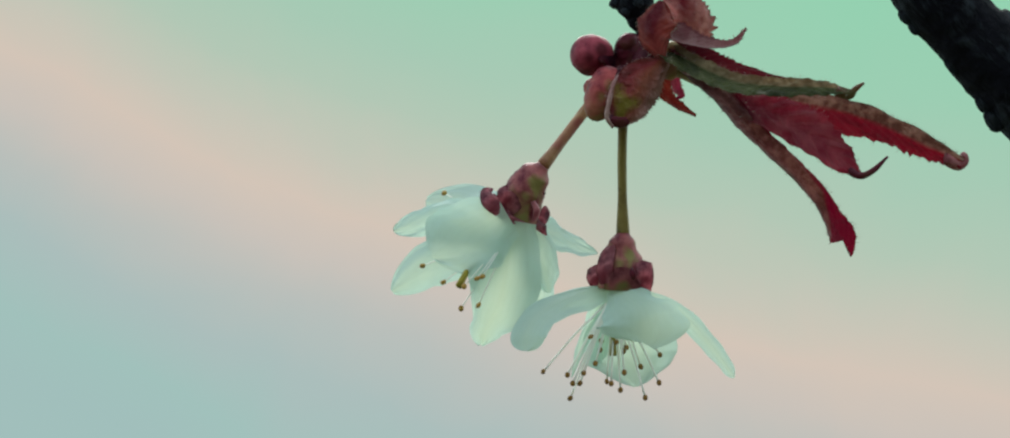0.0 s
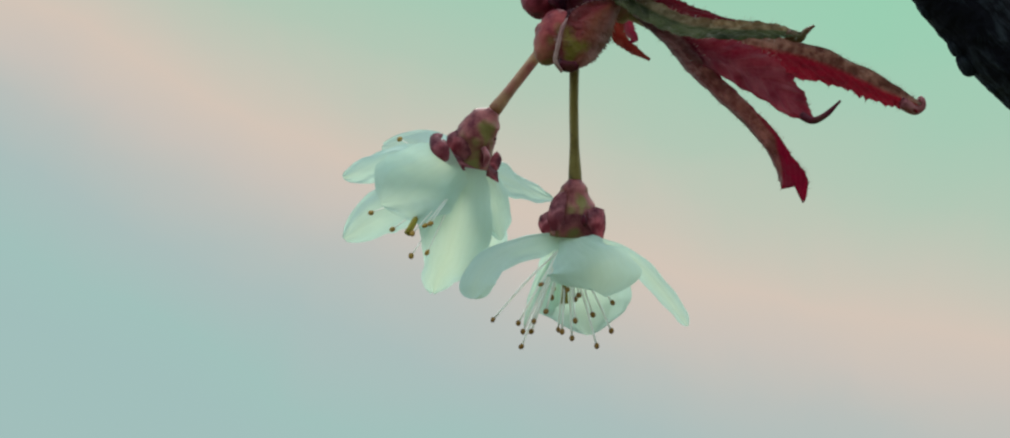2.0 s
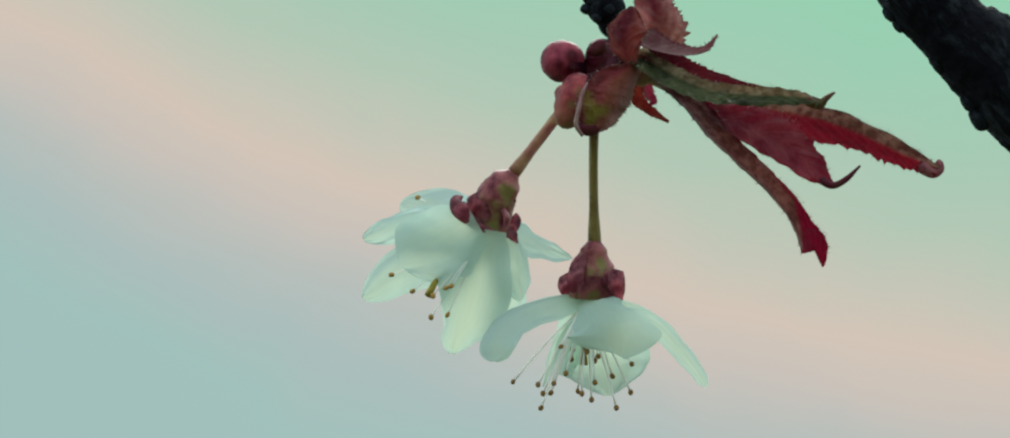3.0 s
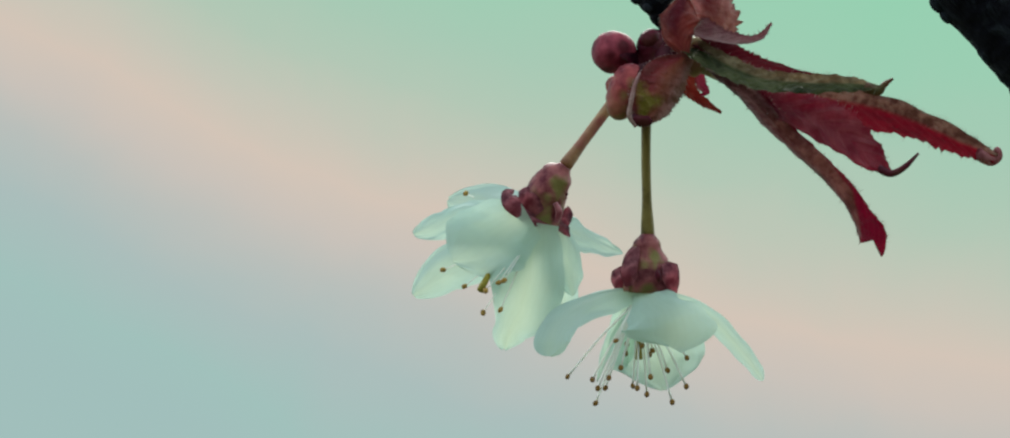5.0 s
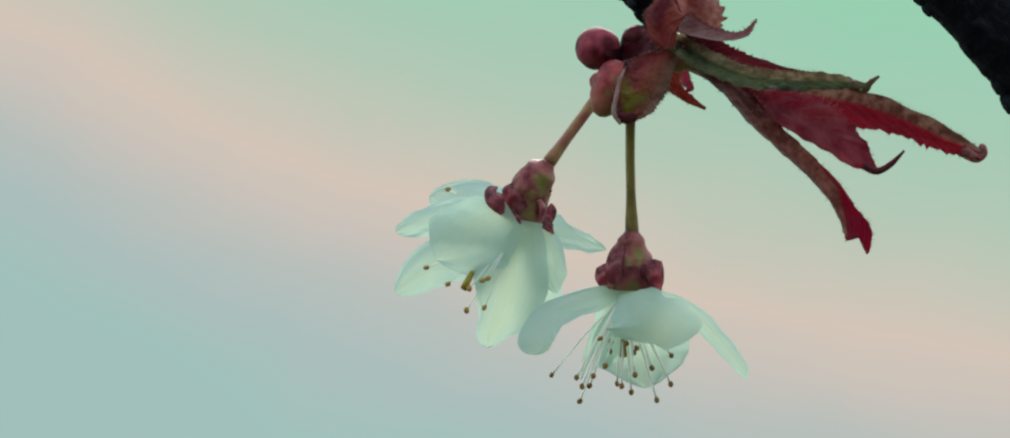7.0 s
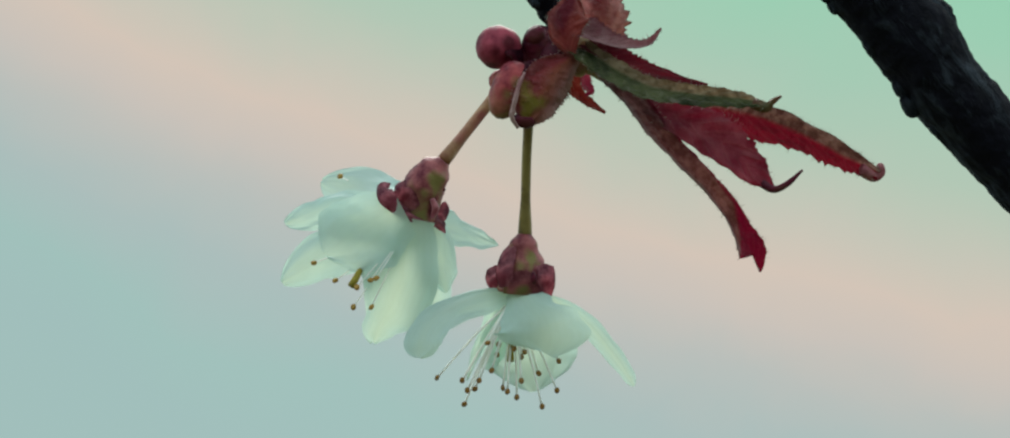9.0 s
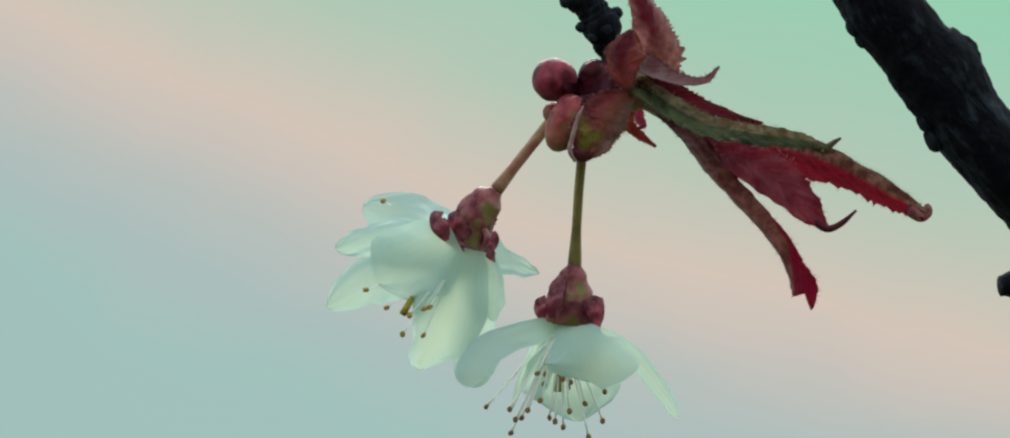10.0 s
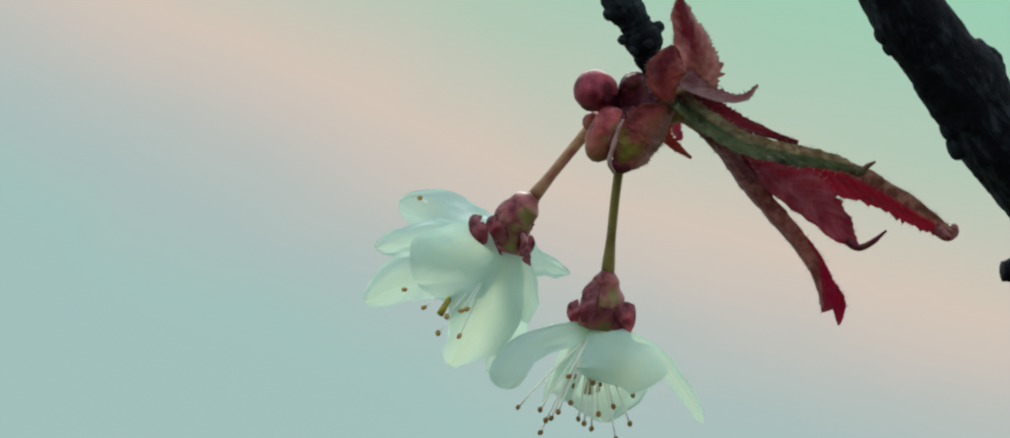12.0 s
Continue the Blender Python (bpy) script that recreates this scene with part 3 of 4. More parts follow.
def build_spur(far0):
    way = [V(13.28, 1.00, 28.57), V(13.17, 1.00, 29.97), V(12.94, 1.00, 31.71), V(12.31, 1.00, 34.13), V(11.10, 1.20, 36.33), V(9.53, 1.60, 38.86), V(7.60, 2.20, 41.91), V(5.27, 4.00, 45.98), V(0.71, 16.75, 71.10)]
    ob = thing("spur_twig", way[0], "dark ringed spur twig carrying the blossoms", "twig")
    swell = (0.55, 0.7, 1.7, 2.75, 2.15, 2.65, 2.3, 2.4, 2.5)
    rng = random.Random(5)
    ring = []
    for i in range(49):
        ring.append(lerp_list(swell, i / 48) * (1 + (rng.uniform(0.0, 0.07) if i % 4 == 0 else rng.uniform(-0.05, 0.02))))
    part("stem", tube(way, ring, 36, 260, 0.15, 4.2, 4.0), M_BARK, ob)
    part("joint", tube([way[-1], way[-1].lerp(far0, 0.5) + Vector((0, 0, 0.02)), far0], [2.4, 3.5, 6], 14, 30, 0.1, 6.0, 6.0), M_BARK, ob)
    for at, r in ((V(14.22, 0.60, 36.19), 0.9), (V(9.60, 0.60, 34.09), 0.8), (V(11.07, -0.40, 32.78), 0.8), (V(7.42, 0.80, 37.44), 1.0), (V(12.78, -0.80, 33.94), 1.0)):
        part("bud_scar", pod(at + D(0.6, 0, -0.8) * r * 0.001, at - D(0.6, 0, -0.8) * r * 0.001, r, 10, 8, 0.2, 1.0, r), M_BARK, ob)


build_ground()
FAR0 = build_branch()
build_far_branch()
build_spur(FAR0)

# ---- the two blossoms ----
PAIR = "pair of cherry blossoms on one spur"


def stamen(ob, root, tip, mat, bow=0.0, size=1.0, slim=1.0, label="brown anther"):
    mid = root.lerp(tip, 0.5) + D(0.3, 0, 1) * bow * 0.001
    fil = part("stamen", tube([root, mid, tip], [0.20 * slim, 0.17 * slim, 0.14 * slim], 7, 8), M_FILAMENT, ob, "pale slender filament")
    d = (tip - mid).normalized()
    bm = bmesh.new()
    bmesh.ops.create_icosphere(bm, subdivisions=2, radius=0.00037 * size)
    turn = Matrix.Rotation(tip.x * 9000, 3, d)
    for v in bm.verts:
        v.co.z *= 1.2
        if abs(v.co.x) < 0.00012:
            v.co.y *= 0.75
        v.co = turn @ v.co + tip + d * 0.0002
    part("anther", bm, mat, fil, label)


def sepal(ob, spine, face, widths, mat=None, blunt=0.35, cup=-0.35):
    part("sepal", blade(spine, face, widths=widths, blunt=blunt, cup=cup, nu=18, nv=10, thick=0.45, ripple=0.15, seed=spine[0].x * 900), mat or M_SEPAL, ob)


def build_blossom_tilted():
    ob = thing("cherry_blossom", V(6.68, 0.00, 21.13), "white cherry blossom, tilted, on a reddish stalk", "blossom", PAIR)
    part("stalk", tube([V(9.38, 9.50, 25.12), V(7.50, 8.80, 22.57), V(5.16, 7.60, 19.57), V(2.19, 5.60, 15.75), V(-1.00, 3.20, 11.62)], [0.9, 0.87, 0.80, 0.76, 0.95], 16, 26, 0.05, 3.0), M_STALK_RED, ob)
    part("calyx_tube", tube([V(-0.82, 2.50, 11.76), V(-1.90, 2.90, 10.49), V(-3.36, 3.30, 8.42), V(-3.78, 3.80, 5.97), V(-4.28, 4.60, 3.70)], [0.95, 2.35, 2.9, 2.5, 2.2], 28, 34, 0.08, 2.0), M_CALYX, ob)
    sepal(ob, [V(-4.98, 1.60, 5.43), V(-6.78, 0.40, 5.97), V(-8.23, 0.20, 7.04), V(-8.75, 1.00, 8.21), V(-7.89, 1.80, 8.74)], D(-0.1, -1, 0.4), [2.4, 2.6, 2.6, 2.0, 1.2])
    sepal(ob, [V(-4.45, 1.20, 5.41), V(-5.79, 0.20, 6.98), V(-6.46, 0.20, 8.22), V(-5.84, 0.80, 9.18)], D(-0.3, -1, 0.2), [2.4, 2.6, 2.0, 1.0])
    sepal(ob, [V(-5.49, 1.20, 5.78), V(-6.19, 0.60, 5.08), V(-4.99, 0.60, 4.18), V(-3.09, 1.20, 3.63)], D(0.1, -1, 0.2), [1.2, 1.4, 1.2, 0.8])
    sepal(ob, [V(-2.24, 4.00, 3.82), V(-1.35, 4.60, 3.99), V(-0.62, 5.20, 5.22), V(-0.60, 5.60, 6.30)], D(0.4, -1, 0), [1.6, 1.9, 1.8, 1.2])
    sepal(ob, [V(-2.06, 4.00, 4.00), V(-1.11, 4.50, 3.27), V(-0.43, 5.00, 2.02)], D(0.5, -1, 0.2), [2.0, 1.6, 0.7])
    part("sepal_seam", tube([V(-2.32, 1.00, 6.75), V(-1.83, 1.40, 5.53), V(-2.21, 2.00, 4.14)], [0.35, 0.5, 0.35], 8, 12, 0.1, 1.0), M_SEPAL, ob)
    for at in (V(-0.86, 2.40, 10.00), V(-0.99, 2.60, 7.91), V(-1.14, 2.30, 8.95)):
        part("gland", pod(at - D(1, 0, 0) * 0.0003, at + D(1, 0, 0.1) * 0.0005, 0.28, 8, 8), M_BUD_DARK, ob, "tiny dark gland on the calyx")
    c = V(-4.11, 4.38, 4.63)
    petals = (
        # spine, facing, widths (or half widths to the left and right), cup, blunt
        ([c, V(-8.48, 14.83, 6.67), V(-13.19, 25.55, 7.59), V(-18.97, 31.08, 8.28)], D(0.1, -1, 0.3), [5, 6.8, 7.6, 7.4], -0.2, 0.36),
        ([c, V(0.40, 12.00, 2.79), V(3.63, 19.00, 1.01), V(7.30, 25.00, -0.47)], D(0.15, -1, 0.35), [4, 5.4, 3.5, 1.7], -0.15, 0.3),
        ([c, V(-12.41, 10.74, 0.57), V(-18.21, 13.82, -1.92), V(-23.08, 13.82, -5.69)], D(0.3, -1, 0.4), [4, 7.5, 7.5, 6.5], -0.25, 0.55),
        ([c, V(-13.94, 4.40, 5.67), V(-18.22, 4.80, 4.56), V(-22.14, 5.00, 3.09)], D(-0.2, -0.9, 0.6), [5, 5.8, 4.6, 3.4], -0.3, 0.22),
        ([V(-3.64, 4.60, 4.09), V(-1.61, 5.20, 1.42), V(-0.83, 5.20, -2.38), V(-0.22, 5.00, -6.07)], D(0.4, -0.9, 0.2), ([1.74, 2.43, 2.52, 1.04], [1.74, 2.78, 2.87, 1.22]), -0.25, 0.22),
        ([V(-4.77, 0.60, 4.08), V(-5.56, 0.80, 0.13), V(-6.48, 1.80, -4.16), V(-7.80, 4.40, -8.16), V(-9.40, 7.40, -11.35), V(-10.15, 9.40, -13.44)], D(0.0, -1, 0.1), ([2.96, 4.35, 5.04, 4.70, 2.35, 1.48], [1.22, 2.60, 5.20, 4.00, 2.43, 1.74]), (-0.22, -0.04), 0.14),
        ([V(-2.18, 8.50, -0.01), V(-2.26, 11.00, -6.74), V(-3.77, 11.00, -11.30), V(-5.02, 10.00, -14.01)], D(0.2, -1, 0.1), ([1.74, 2.96, 2.26, 1.04], [1.74, 2.61, 1.74, 0.87]), -0.2, 0.3),
        ([V(-6.27, 0.20, 5.66), V(-10.23, 0.60, 3.36), V(-13.64, 0.40, 1.20), V(-16.44, 0.20, -0.72)], D(-0.1, -1, 0.12), ([4.17, 6.35, 5.83, 3.48], [2.61, 4.52, 5.30, 4.00]), (0.0, -0.26), 0.34),
    )
    for i, (sp, fc, w, cp, bl) in enumerate(petals):
        shape = {"sides": w} if isinstance(w, tuple) else {"widths": w}
        part("petal", blade(sp, fc, blunt=bl, cup=cp, ripple=0.45, wavy=0.10, seed=3.1 * i, nu=44, nv=24, **shape), M_PETAL, ob)
    root = V(-5.34, 4.38, 2.83)
    for tip in (V(-17.63, 0.00, -1.85), V(-14.83, 0.55, -4.14), V(-12.58, 3.30, -7.83), V(-11.84, -3.37, -4.70), V(-10.03, -4.51, -3.67), V(-9.32, -4.51, -3.42), V(-9.97, -2.80, -7.30)):
        stamen(ob, root, tip, M_ANTHER_GOLD, 0.0, 1.05, 0.6, "golden-brown anther")
    back = V(-15.79, 27.41, 9.08)
    stamen(ob, back + D(0.9, 0.3, -0.5) * 0.0012, back, M_ANTHER_GOLD, 0.0, 1.05, 0.6, "golden-brown anther")
    part("pistil", tube([root, V(-10.30, 1.11, -0.92), V(-12.81, -1.12, -4.88)], [0.3, 0.25, 0.5], 8, 10), M_ANTHER_FRESH, ob, "yellow-green pistil")


def build_blossom_hanging():
    ob = thing("cherry_blossom", V(10.28, 0.00, 17.92), "white cherry blossom with fanned stamens hanging straight down", "blossom", PAIR)
    part("stalk", tube([V(12.06, -1.12, 24.94), V(10.68, -0.56, 21.00), V(10.25, 1.11, 13.96), V(10.19, 2.21, 7.72), V(10.21, 3.30, 1.79)], [0.75, 0.75, 0.65, 0.65, 0.95], 14, 24), M_STALK, ob)
    part("calyx_tube", tube([V(10.22, 3.20, 2.48), V(10.10, 3.30, 0.72), V(9.89, 3.80, -1.39), V(9.93, 3.80, -3.50), V(9.79, 3.80, -5.79)], [0.8, 1.9, 2.95, 3.25, 3.4], 30, 34, 0.06, 2.2), M_CALYX, ob)
    sepal(ob, [V(12.83, 1.40, -6.07), V(12.99, 0.50, -4.57), V(13.03, 0.50, -3.09), V(12.92, 1.20, -1.71)], D(0.12, -1, 0), [2.2, 2.5, 2.5, 2.3], blunt=0.07, cup=-0.12)
    sepal(ob, [V(6.97, 3.00, -5.01), V(5.85, 3.20, -4.37), V(5.72, 3.80, -3.15), V(6.46, 4.40, -2.20)], D(-0.7, -1, 0), [1.8, 2.0, 1.8, 1.0], blunt=0.2, cup=-0.2)
    sepal(ob, [V(7.78, 0.60, -4.81), V(7.38, 0.40, -3.06), V(7.79, 1.00, -1.16), V(8.89, 1.60, 0.57)], D(-0.3, -1, 0.1), [2.2, 2.4, 2.3, 1.4], blunt=0.3, cup=-0.2)
    sepal(ob, [V(9.91, 0.20, -5.89), V(9.94, 0.00, -4.32), V(9.91, 0.40, -2.59)], D(0, -1, 0.1), [5.2, 5.0, 3.4], M_CALYX, 0.12, -0.3)
    sepal(ob, [V(11.23, 6.50, -5.61), V(11.89, 6.50, -3.94), V(11.92, 6.00, -1.80)], D(0.3, 1, 0.1), [3.6, 3.8, 3.0], blunt=0.2)
    # a solid dark bead gives the gap between two sepals its shade by colour
    part("sepal_gap_shade", pod(V(11.17, -0.50, -2.70), V(11.39, -0.50, -4.43), 0.42, 10, 12, 0.1, 1.0), M_BUD_DARK, ob, "dark bead standing in for the shade between two sepals")
    c = V(9.01, 3.80, -5.25)
    petals = (
        # spine, facing, half widths to the left and right, cup, blunt, ripple
        ([V(9.70, 6.00, -5.84), V(10.62, 9.50, -10.79), V(11.49, 9.50, -15.75), V(11.80, 6.50, -19.58)], D(0, -1, 0.1), ([3.13, 6.96, 6.78, 4.35], [2.61, 6.43, 6.96, 4.70]), 0.22, 0.30, 0.5),
        ([V(7.26, 5.00, -6.29), V(5.99, 7.00, -9.88), V(4.21, 7.50, -14.15), V(2.67, 6.00, -18.12)], D(-0.6, -0.8, 0.1), ([0.61, 1.22, 0.96, 0.35], [0.52, 1.13, 0.87, 0.26]), 0.35, 0.3, 0.25),
        ([V(8.02, 7.00, -6.71), V(7.63, 9.00, -10.71), V(6.84, 9.50, -14.76), V(6.22, 8.50, -17.11)], D(-0.3, -0.9, 0.1), ([0.70, 1.39, 1.30, 0.61], [0.61, 1.22, 1.22, 0.52]), 0.3, 0.4, 0.25),
        ([V(12.48, 3.20, -6.20), V(16.30, 4.00, -7.96), V(19.57, 4.50, -10.67), V(22.38, 4.80, -13.97), V(24.49, 5.00, -16.91), V(25.50, 5.00, -18.51)], D(0.2, -1, 0.2), ([0.61, 1.04, 1.39, 1.30, 1.04, 0.52], [0.61, 1.04, 1.39, 1.30, 0.96, 0.52]), -0.1, 0.10, 0.05),
        ([c, V(3.40, 0.60, -6.28), V(-1.16, -3.00, -8.15), V(-3.34, -5.40, -10.92), V(-3.80, -6.60, -13.65)], D(-0.35, -0.85, 0.45), ([1.39, 2.78, 2.87, 2.87, 2.61], [0.70, 1.57, 2.35, 2.61, 2.26]), -0.28, 0.20, 0.35),
        ([V(8.96, 2.20, -5.30), V(10.70, -1.20, -6.91), V(12.18, -3.20, -9.46), V(12.79, -2.80, -13.26)], D(0.05, -1, 0.35), ([1.74, 3.10, 5.90, 7.30], [1.57, 4.35, 6.09, 6.61]), -0.24, 0.22, 0.35),
    )
    for i, (sp, fc, sd, cp, bl, rp) in enumerate(petals):
        part("petal", blade(sp, fc, sides=sd, blunt=bl, cup=cp, ripple=rp, wavy=0.12, seed=7.7 + 2.3 * i, nu=44, nv=24, slant=-0.9 if i == 5 else 0.0), M_PETAL, ob)
    root = V(8.50, 3.30, -6.85)
    tips = (V(-1.21, -2.24, -16.58), V(2.43, 1.66, -20.52), V(2.12, 1.11, -17.26), V(2.77, -1.12, -18.30), V(3.82, 2.21, -18.52), V(4.27, -2.24, -16.85), V(5.34, -2.24, -11.92),
            V(6.72, 2.75, -13.93), V(5.91, -1.68, -15.58), V(6.96, 3.84, -12.71), V(7.49, 1.66, -18.28), V(8.00, -1.12, -18.39), V(9.33, 1.11, -19.44), V(8.82, -1.12, -12.73),
            V(9.93, 2.21, -14.14), V(10.40, 4.38, -13.70), V(9.78, -1.68, -16.89), V(12.22, 2.21, -16.34), V(12.64, 0.00, -20.50), V(14.69, 2.21, -18.62), V(14.93, 3.30, -14.81))
    for t in tips:
        stamen(ob, root + (t - root) * 0.08, t, M_ANTHER, 0.6)
    part("pistil", tube([root, V(8.49, 1.11, -12.01), V(8.43, 1.11, -14.87)], [0.35, 0.3, 0.5], 8, 10), M_ANTHER_FRESH, ob, "yellow-green pistil")


build_blossom_tilted()
build_blossom_hanging()

# ---- buds, bracts and young leaves at the spur's tip ----


def build_buds():
    ob = thing("flower_bud", V(8.87, -3.37, 25.92), "round dark-red closed flower bud", "bud", "buds on the spur")
    part("bud_body", pod(V(9.28, 0.60, 26.27), V(3.28, -0.80, 27.49), 2.85, 32, 34, 0.07, 2.6, 4.0), M_BUD, ob)
    part("bud_stalk", tube([V(12.39, 1.00, 24.66), V(9.96, 0.60, 25.47), V(8.04, 0.20, 26.00)], [1.2, 1.3, 1.2], 12, 8), M_BUD_DARK, ob)
    part("bud_scale", blade([V(9.54, -1.40, 25.62), V(7.96, -2.80, 26.04), V(7.08, -3.40, 25.82)], D(-0.1, -1, 0.3), widths=[3.0, 2.0, 0.7], nu=14, nv=8, thick=0.25, cup=-0.3, ripple=0.3, seed=4), M_BUD_DARK, ob, "dark pointed scale clasping the bud")
    ob = thing("flower_bud", V(12.46, -1.20, 24.62), "dark maroon closed flower bud", "bud", "buds on the spur")
    part("bud_body", pod(V(13.03, 0.40, 23.28), V(10.91, 0.00, 29.91), 2.4, 30, 34, 0.20, 1.5, 2.0), M_BUD_DARK, ob)
    part("bud_tip", pod(V(11.66, -1.20, 27.15), V(10.51, -1.00, 29.46), 1.5, 18, 18, 0.15, 1.2, 6.0), M_BUD_DARK, ob, "dark rounded tip of the bud")
    ob = thing("bud_scales", V(13.41, -1.20, 24.59), "red and olive bud scales round the flower stalks", "bud scale")
    part("scale", pod(V(9.28, -3.40, 24.74), V(6.00, -4.40, 17.45), 2.55, 30, 32, 0.10, 2.2, 1.0, -0.15), M_SCALE, ob, "dark red scale, greenish towards its tip")
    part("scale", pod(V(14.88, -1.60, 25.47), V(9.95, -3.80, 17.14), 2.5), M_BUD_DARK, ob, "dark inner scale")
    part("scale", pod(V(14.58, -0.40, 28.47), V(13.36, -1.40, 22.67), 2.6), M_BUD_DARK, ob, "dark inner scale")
    part("scale", pod(V(7.29, 3.00, 23.87), V(5.81, 2.40, 21.29), 1.5, 20, 20, 0.12, 1.6, 5.0), M_SCALE, ob, "small orange-brown scale behind the stalk")
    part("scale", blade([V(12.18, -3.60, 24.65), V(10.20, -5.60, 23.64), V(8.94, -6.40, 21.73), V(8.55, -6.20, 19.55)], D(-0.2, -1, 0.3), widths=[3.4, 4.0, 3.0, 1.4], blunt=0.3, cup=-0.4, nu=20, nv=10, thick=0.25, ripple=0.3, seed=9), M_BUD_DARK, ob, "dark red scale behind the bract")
    part("bract", blade([V(16.12, -4.00, 26.05), V(13.01, -6.80, 22.95), V(10.85, -8.00, 19.52), V(8.85, -7.60, 16.31)], D(0.2, -1, 0.25), sides=([1.39, 3.30, 2.87, 1.48], [0.80, 3.10, 3.20, 1.13]), blunt=0.25, cup=-0.30, fold=-8, teeth=22, bite=0.16, toothed=-1, nu=66, nv=18, thick=0.3, seed=2, hairs=90, ripple=0.6, pleat=0.1, pleats=4), M_BRACT, ob, "olive and red bract with a toothed margin")
    part("rolled_margin", tube([V(9.46, -7.00, 23.36), V(8.72, -7.90, 21.77), V(8.15, -8.40, 19.55), V(7.85, -8.20, 17.56), V(8.68, -7.80, 16.21)], [0.15, 0.26, 0.30, 0.30, 0.22], 10, 24, 0.2, 1.0), M_MARGIN, ob, "pale pink rolled margin")
    part("bract_tip", pod(V(7.97, -7.20, 17.46), V(11.00, -7.00, 16.89), 0.95, 16, 18, 0.2, 1.2, 3.0), M_BUD_DARK, ob, "dark crimson thickened tip")


def down(leaf_part, count):
    """Pale down on the margin of the leaf that was built last."""
    bm = bmesh.new()
    fringe(bm, list(RIMS), count, count, 0.0002, 0.0008, 0.000028)
    part("down", bm, M_DOWN, leaf_part, "fine pale down on the margin", False)


def leaf(ob, spine, face, widths, mat, fold=30, teeth=16, bite=0.14, blunt=0.0, label="", downy=70, **kw):
    shape = {"sides": widths} if isinstance(widths, tuple) else {"widths": widths}
    lf = part("leaf", blade(spine, face, blunt=blunt, fold=fold, teeth=teeth, bite=bite, ripple=0.45, nu=110, nv=16, seed=spine[-1].x * 700, thick=0.2, hairs=40, **shape, **kw), mat, ob, label)
    down(lf, downy)


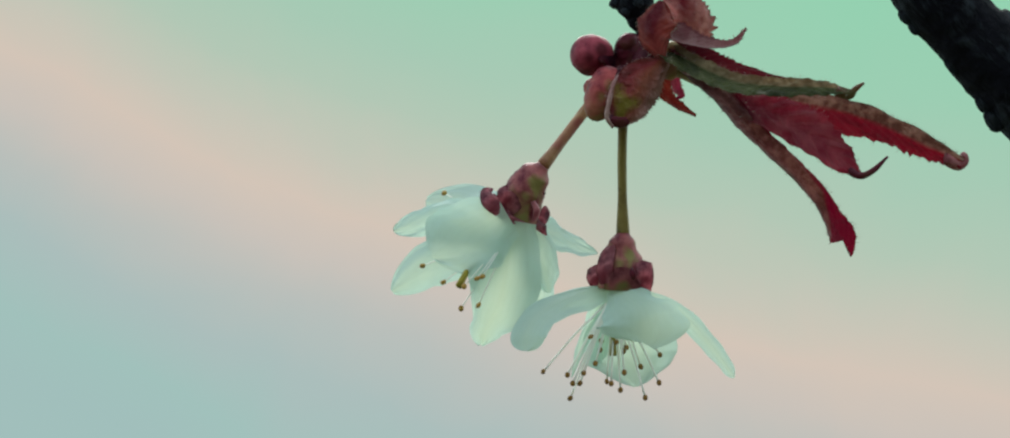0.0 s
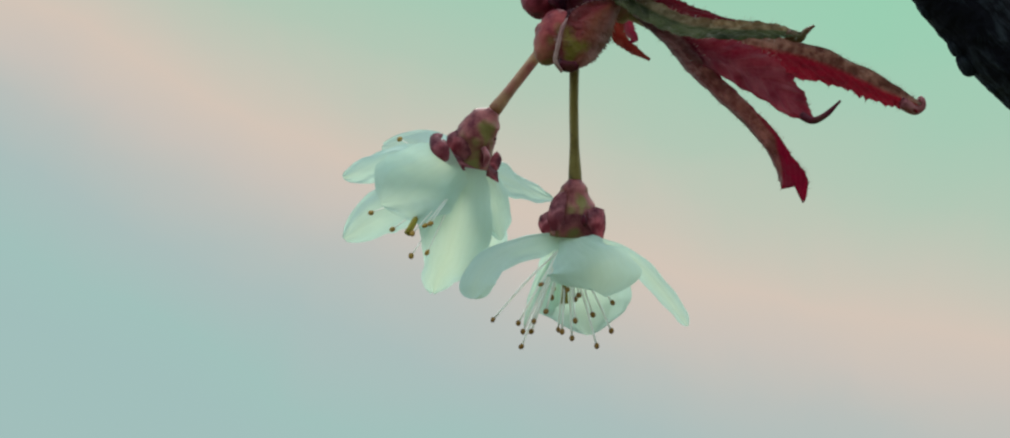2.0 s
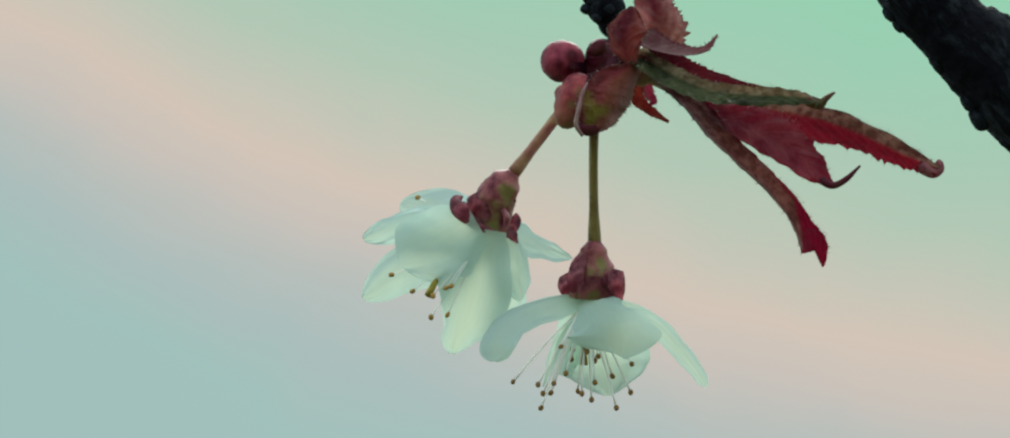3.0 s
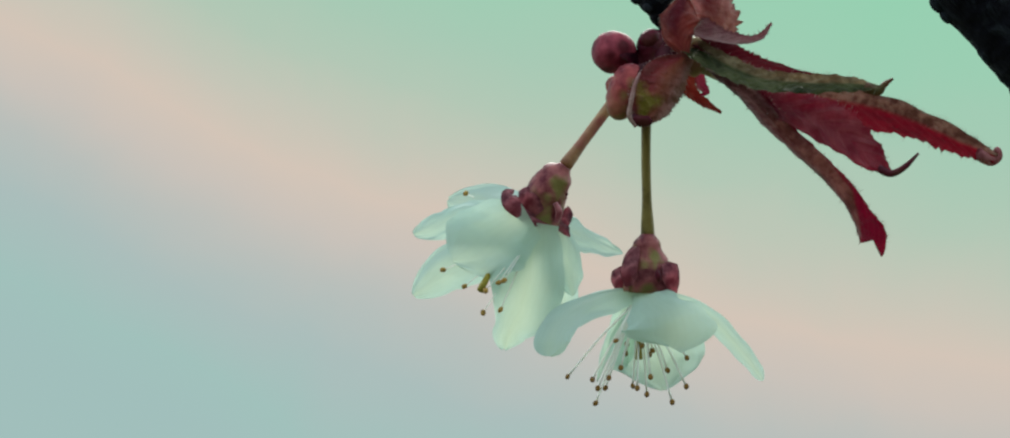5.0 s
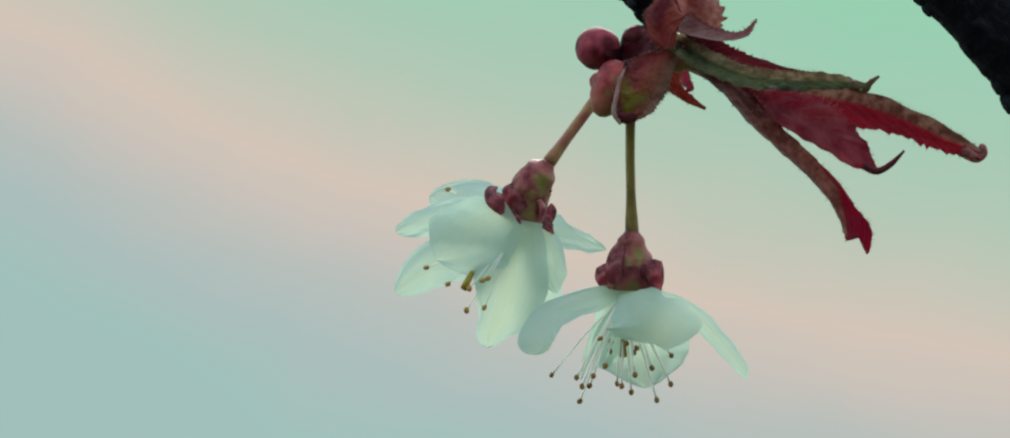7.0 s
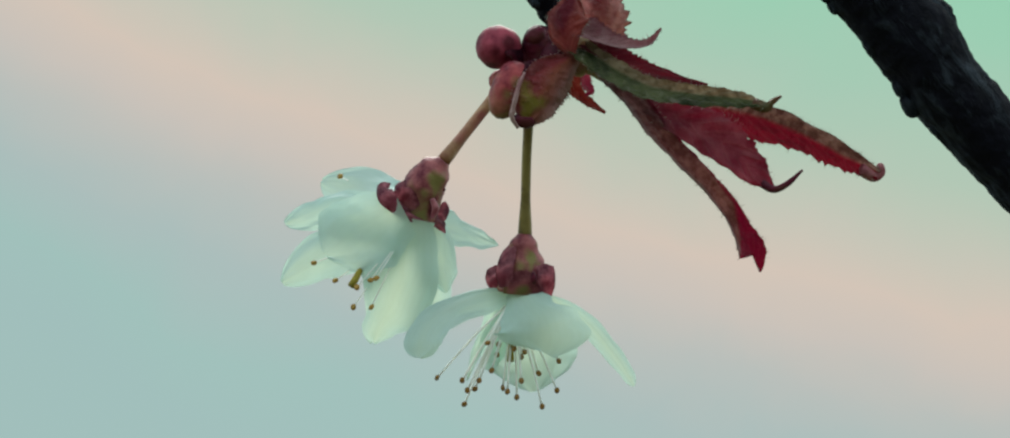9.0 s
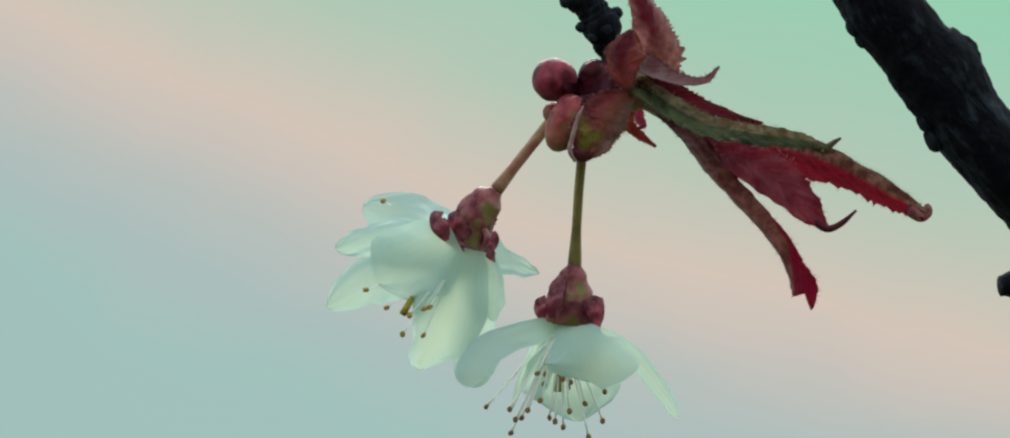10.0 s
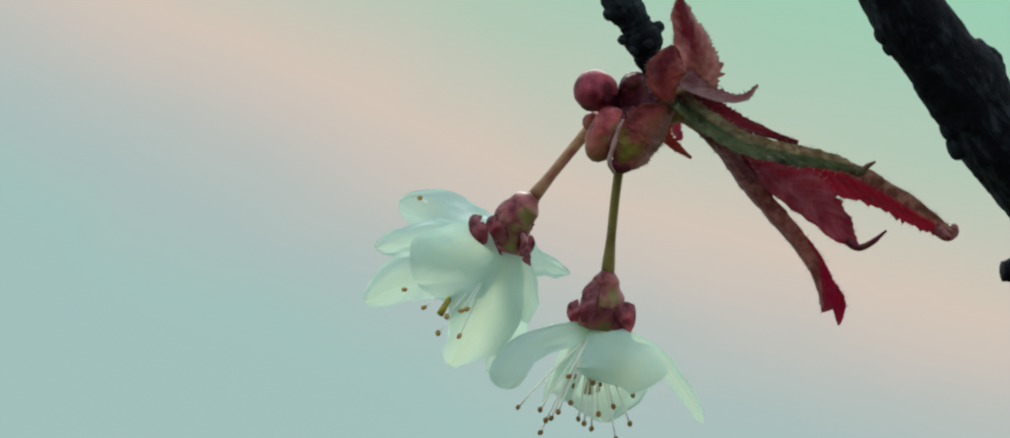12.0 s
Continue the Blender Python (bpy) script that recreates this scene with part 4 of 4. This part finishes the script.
def build_leaves():
    ob = thing("leaf_shoot", V(16.89, -2.24, 25.88), "unfolding red and bronze young cherry leaves with toothed margins", "leaf shoot")
    part("stalk", tube([V(13.49, 0.20, 24.99), V(16.71, 0.00, 25.59), V(20.32, -2.00, 23.57), V(23.34, -4.00, 21.25), V(26.00, -5.00, 19.22)], [1.5, 1.6, 1.2, 0.8, 0.3], 16, 28, 0.08, 2.0), M_SHOOT, ob)
    part("leaf_base", pod(V(16.31, -1.60, 27.51), V(17.13, -0.60, 23.09), 1.5, 18, 20, 0.12, 1.8, 2.0), M_SHOOT, ob, "tan swollen leaf base")
    part("leaf_base", pod(V(14.50, -1.20, 25.80), V(18.45, -1.80, 27.67), 1.6, 18, 20, 0.12, 1.8, 5.0), M_SHOOT, ob, "tan swollen leaf base")
    # the far red leaf with a pale rolled back
    leaf(ob, [V(24.38, -5.60, 21.17), V(34.78, -2.80, 19.18), V(41.76, -1.60, 17.56), V(48.19, -1.20, 15.02), V(52.76, -1.60, 12.64), V(56.63, -2.00, 10.73)], D(-0.15, -0.95, 0.08), ([1.39, 2.26, 2.26, 1.91, 1.57, 0.78], [1.39, 3.13, 2.95, 2.15, 1.65, 0.70]), M_LEAF_TURNED, 22, 20, 0.36, toothed=1, wavy=0.16, downy=190)
    part("curled_tip", tube([V(54.19, -2.24, 11.48), V(56.04, -1.68, 10.51), V(57.03, -1.68, 11.01), V(56.96, -1.68, 11.90), V(56.43, -1.68, 11.64)], [0.9, 0.7, 0.6, 0.5, 0.25], 10, 18, 0.15, 1.0), M_LEAF_DUSKY, ob)
    # middle leaf
    leaf(ob, [V(19.84, -4.51, 23.46), V(24.58, -7.97, 19.89), V(29.43, -10.32, 17.52), V(34.16, -10.92, 14.81), V(37.93, -11.51, 11.53), V(40.81, -12.71, 8.86)], D(0.3, -1, 0.35), [2.0, 3.4, 6.0, 6.8, 4.8, 0.9], M_LEAF_RED, 14, 26, 0.2, pleat=0.16, toothed=-1)
    part("hooked_tip", tube([V(39.48, -12.11, 9.59), V(40.89, -12.71, 8.85), V(42.60, -12.71, 9.59), V(44.50, -12.71, 11.34)], [0.55, 0.5, 0.42, 0.18], 8, 14), M_BUD_DARK, ob)
    # hanging leaf
    leaf(ob, [V(18.69, -3.40, 24.33), V(22.69, -7.40, 20.80), V(25.93, -10.80, 16.77), V(29.06, -12.20, 12.87), V(32.46, -12.60, 9.22), V(35.07, -12.20, 6.21), V(37.13, -11.60, 3.20), V(38.51, -11.40, 0.86), V(39.65, -10.90, -1.75)], D(0.4, -1, 0.2), ([0.87, 1.48, 1.65, 1.65, 1.55, 1.40, 1.57, 1.83, 1.00], [1.04, 2.00, 2.40, 1.70, 1.15, 1.30, 2.20, 2.90, 0.90]), M_LEAF_TWO, 22, 14, 0.10, 0.1, downy=190, wavy=0.14, cut=0.86)
    # upper folded green leaf
    leaf(ob, [V(16.59, -2.40, 27.24), V(21.08, -7.40, 23.88), V(25.18, -11.20, 21.66), V(30.74, -15.40, 20.56), V(35.44, -18.60, 20.00), V(38.60, -20.20, 19.22)], D(0.1, -0.9, 0.45), ([1.22, 1.39, 1.22, 1.13, 1.04, 0.43], [2.61, 3.30, 3.30, 2.87, 1.91, 0.61]), M_LEAF_GREEN_TWO, 24, 22, 0.10, pleat=0.16, pleats=12, downy=60)
    part("hooked_tip", tube([V(37.00, -19.45, 19.46), V(38.38, -20.08, 18.88), V(39.22, -20.08, 19.69), V(40.30, -20.08, 20.41)], [0.7, 0.6, 0.4, 0.18], 8, 14), M_LEAF_BRONZE, ob)
    leaf(ob, [V(17.47, -2.20, 27.59), V(21.52, -4.60, 25.34), V(25.59, -6.00, 23.65), V(32.88, -8.00, 21.84)], D(0, -0.8, 0.6), [3.0, 3.6, 2.6, 0.7], M_LEAF_MAROON, 24, 16, 0.2)
    # upright leaves above
    leaf(ob, [V(15.92, -4.60, 24.94), V(14.63, -5.60, 28.30), V(14.76, -5.60, 31.05), V(15.78, -4.40, 33.73)], D(-0.3, -1, 0), ([0.35, 2.35, 2.61, 1.74], [0.35, 2.09, 2.78, 1.91]), M_LEAF_EMBER, 0, 0, 0, 0.35, cup=-0.5, pleat=0.14, pleats=4)
    leaf(ob, [V(18.93, -1.60, 26.17), V(20.00, -1.60, 30.45), V(18.93, -1.40, 34.39), V(17.47, -1.00, 37.95), V(16.48, -0.60, 41.21)], D(0.2, -1, 0), ([1.04, 2.96, 2.61, 1.83, 0.26], [0.87, 3.65, 2.70, 1.65, 0.26]), M_LEAF_SOFT, 0, 26, 0.30, cup=-0.35, pleat=0.15, toothed=1)
    part("stipule", blade([V(16.77, -3.00, 29.06), V(21.22, -6.60, 27.17), V(24.98, -7.80, 27.11), V(26.82, -8.40, 29.19)], D(0, -0.8, 0.8), widths=[5.0, 2.8, 1.5, 0.4], fold=25, teeth=14, bite=0.34, nu=60, nv=8, thick=0.25, hairs=80), M_MAUVE, ob, "mauve stipule with a hooked hairy tip")
    part("stipule", blade([V(16.93, 1.10, 24.65), V(16.48, 3.20, 22.04), V(17.93, 4.60, 20.36), V(20.94, 5.20, 18.56)], D(0, -1, 0.2), sides=([0.70, 1.04, 0.87, 0.26], [0.70, 1.04, 0.70, 0.26]), fold=20, teeth=10, bite=0.3, nu=30, nv=8, thick=0.2, hairs=16), M_STIPULE, ob, "orange-red stipule drawn out to a point")
    part("stipule", blade([V(17.65, 1.60, 24.15), V(18.05, 3.00, 22.34), V(18.77, 3.60, 21.49), V(18.07, 3.80, 20.82)], D(0.3, -1, 0.2), widths=[1.6, 1.7, 1.1, 0.4], fold=20, teeth=8, bite=0.3, nu=24, nv=8, thick=0.2, hairs=12), M_LEAF_DUSKY, ob, "pale folded edge of the stipule")


build_buds()
build_leaves()
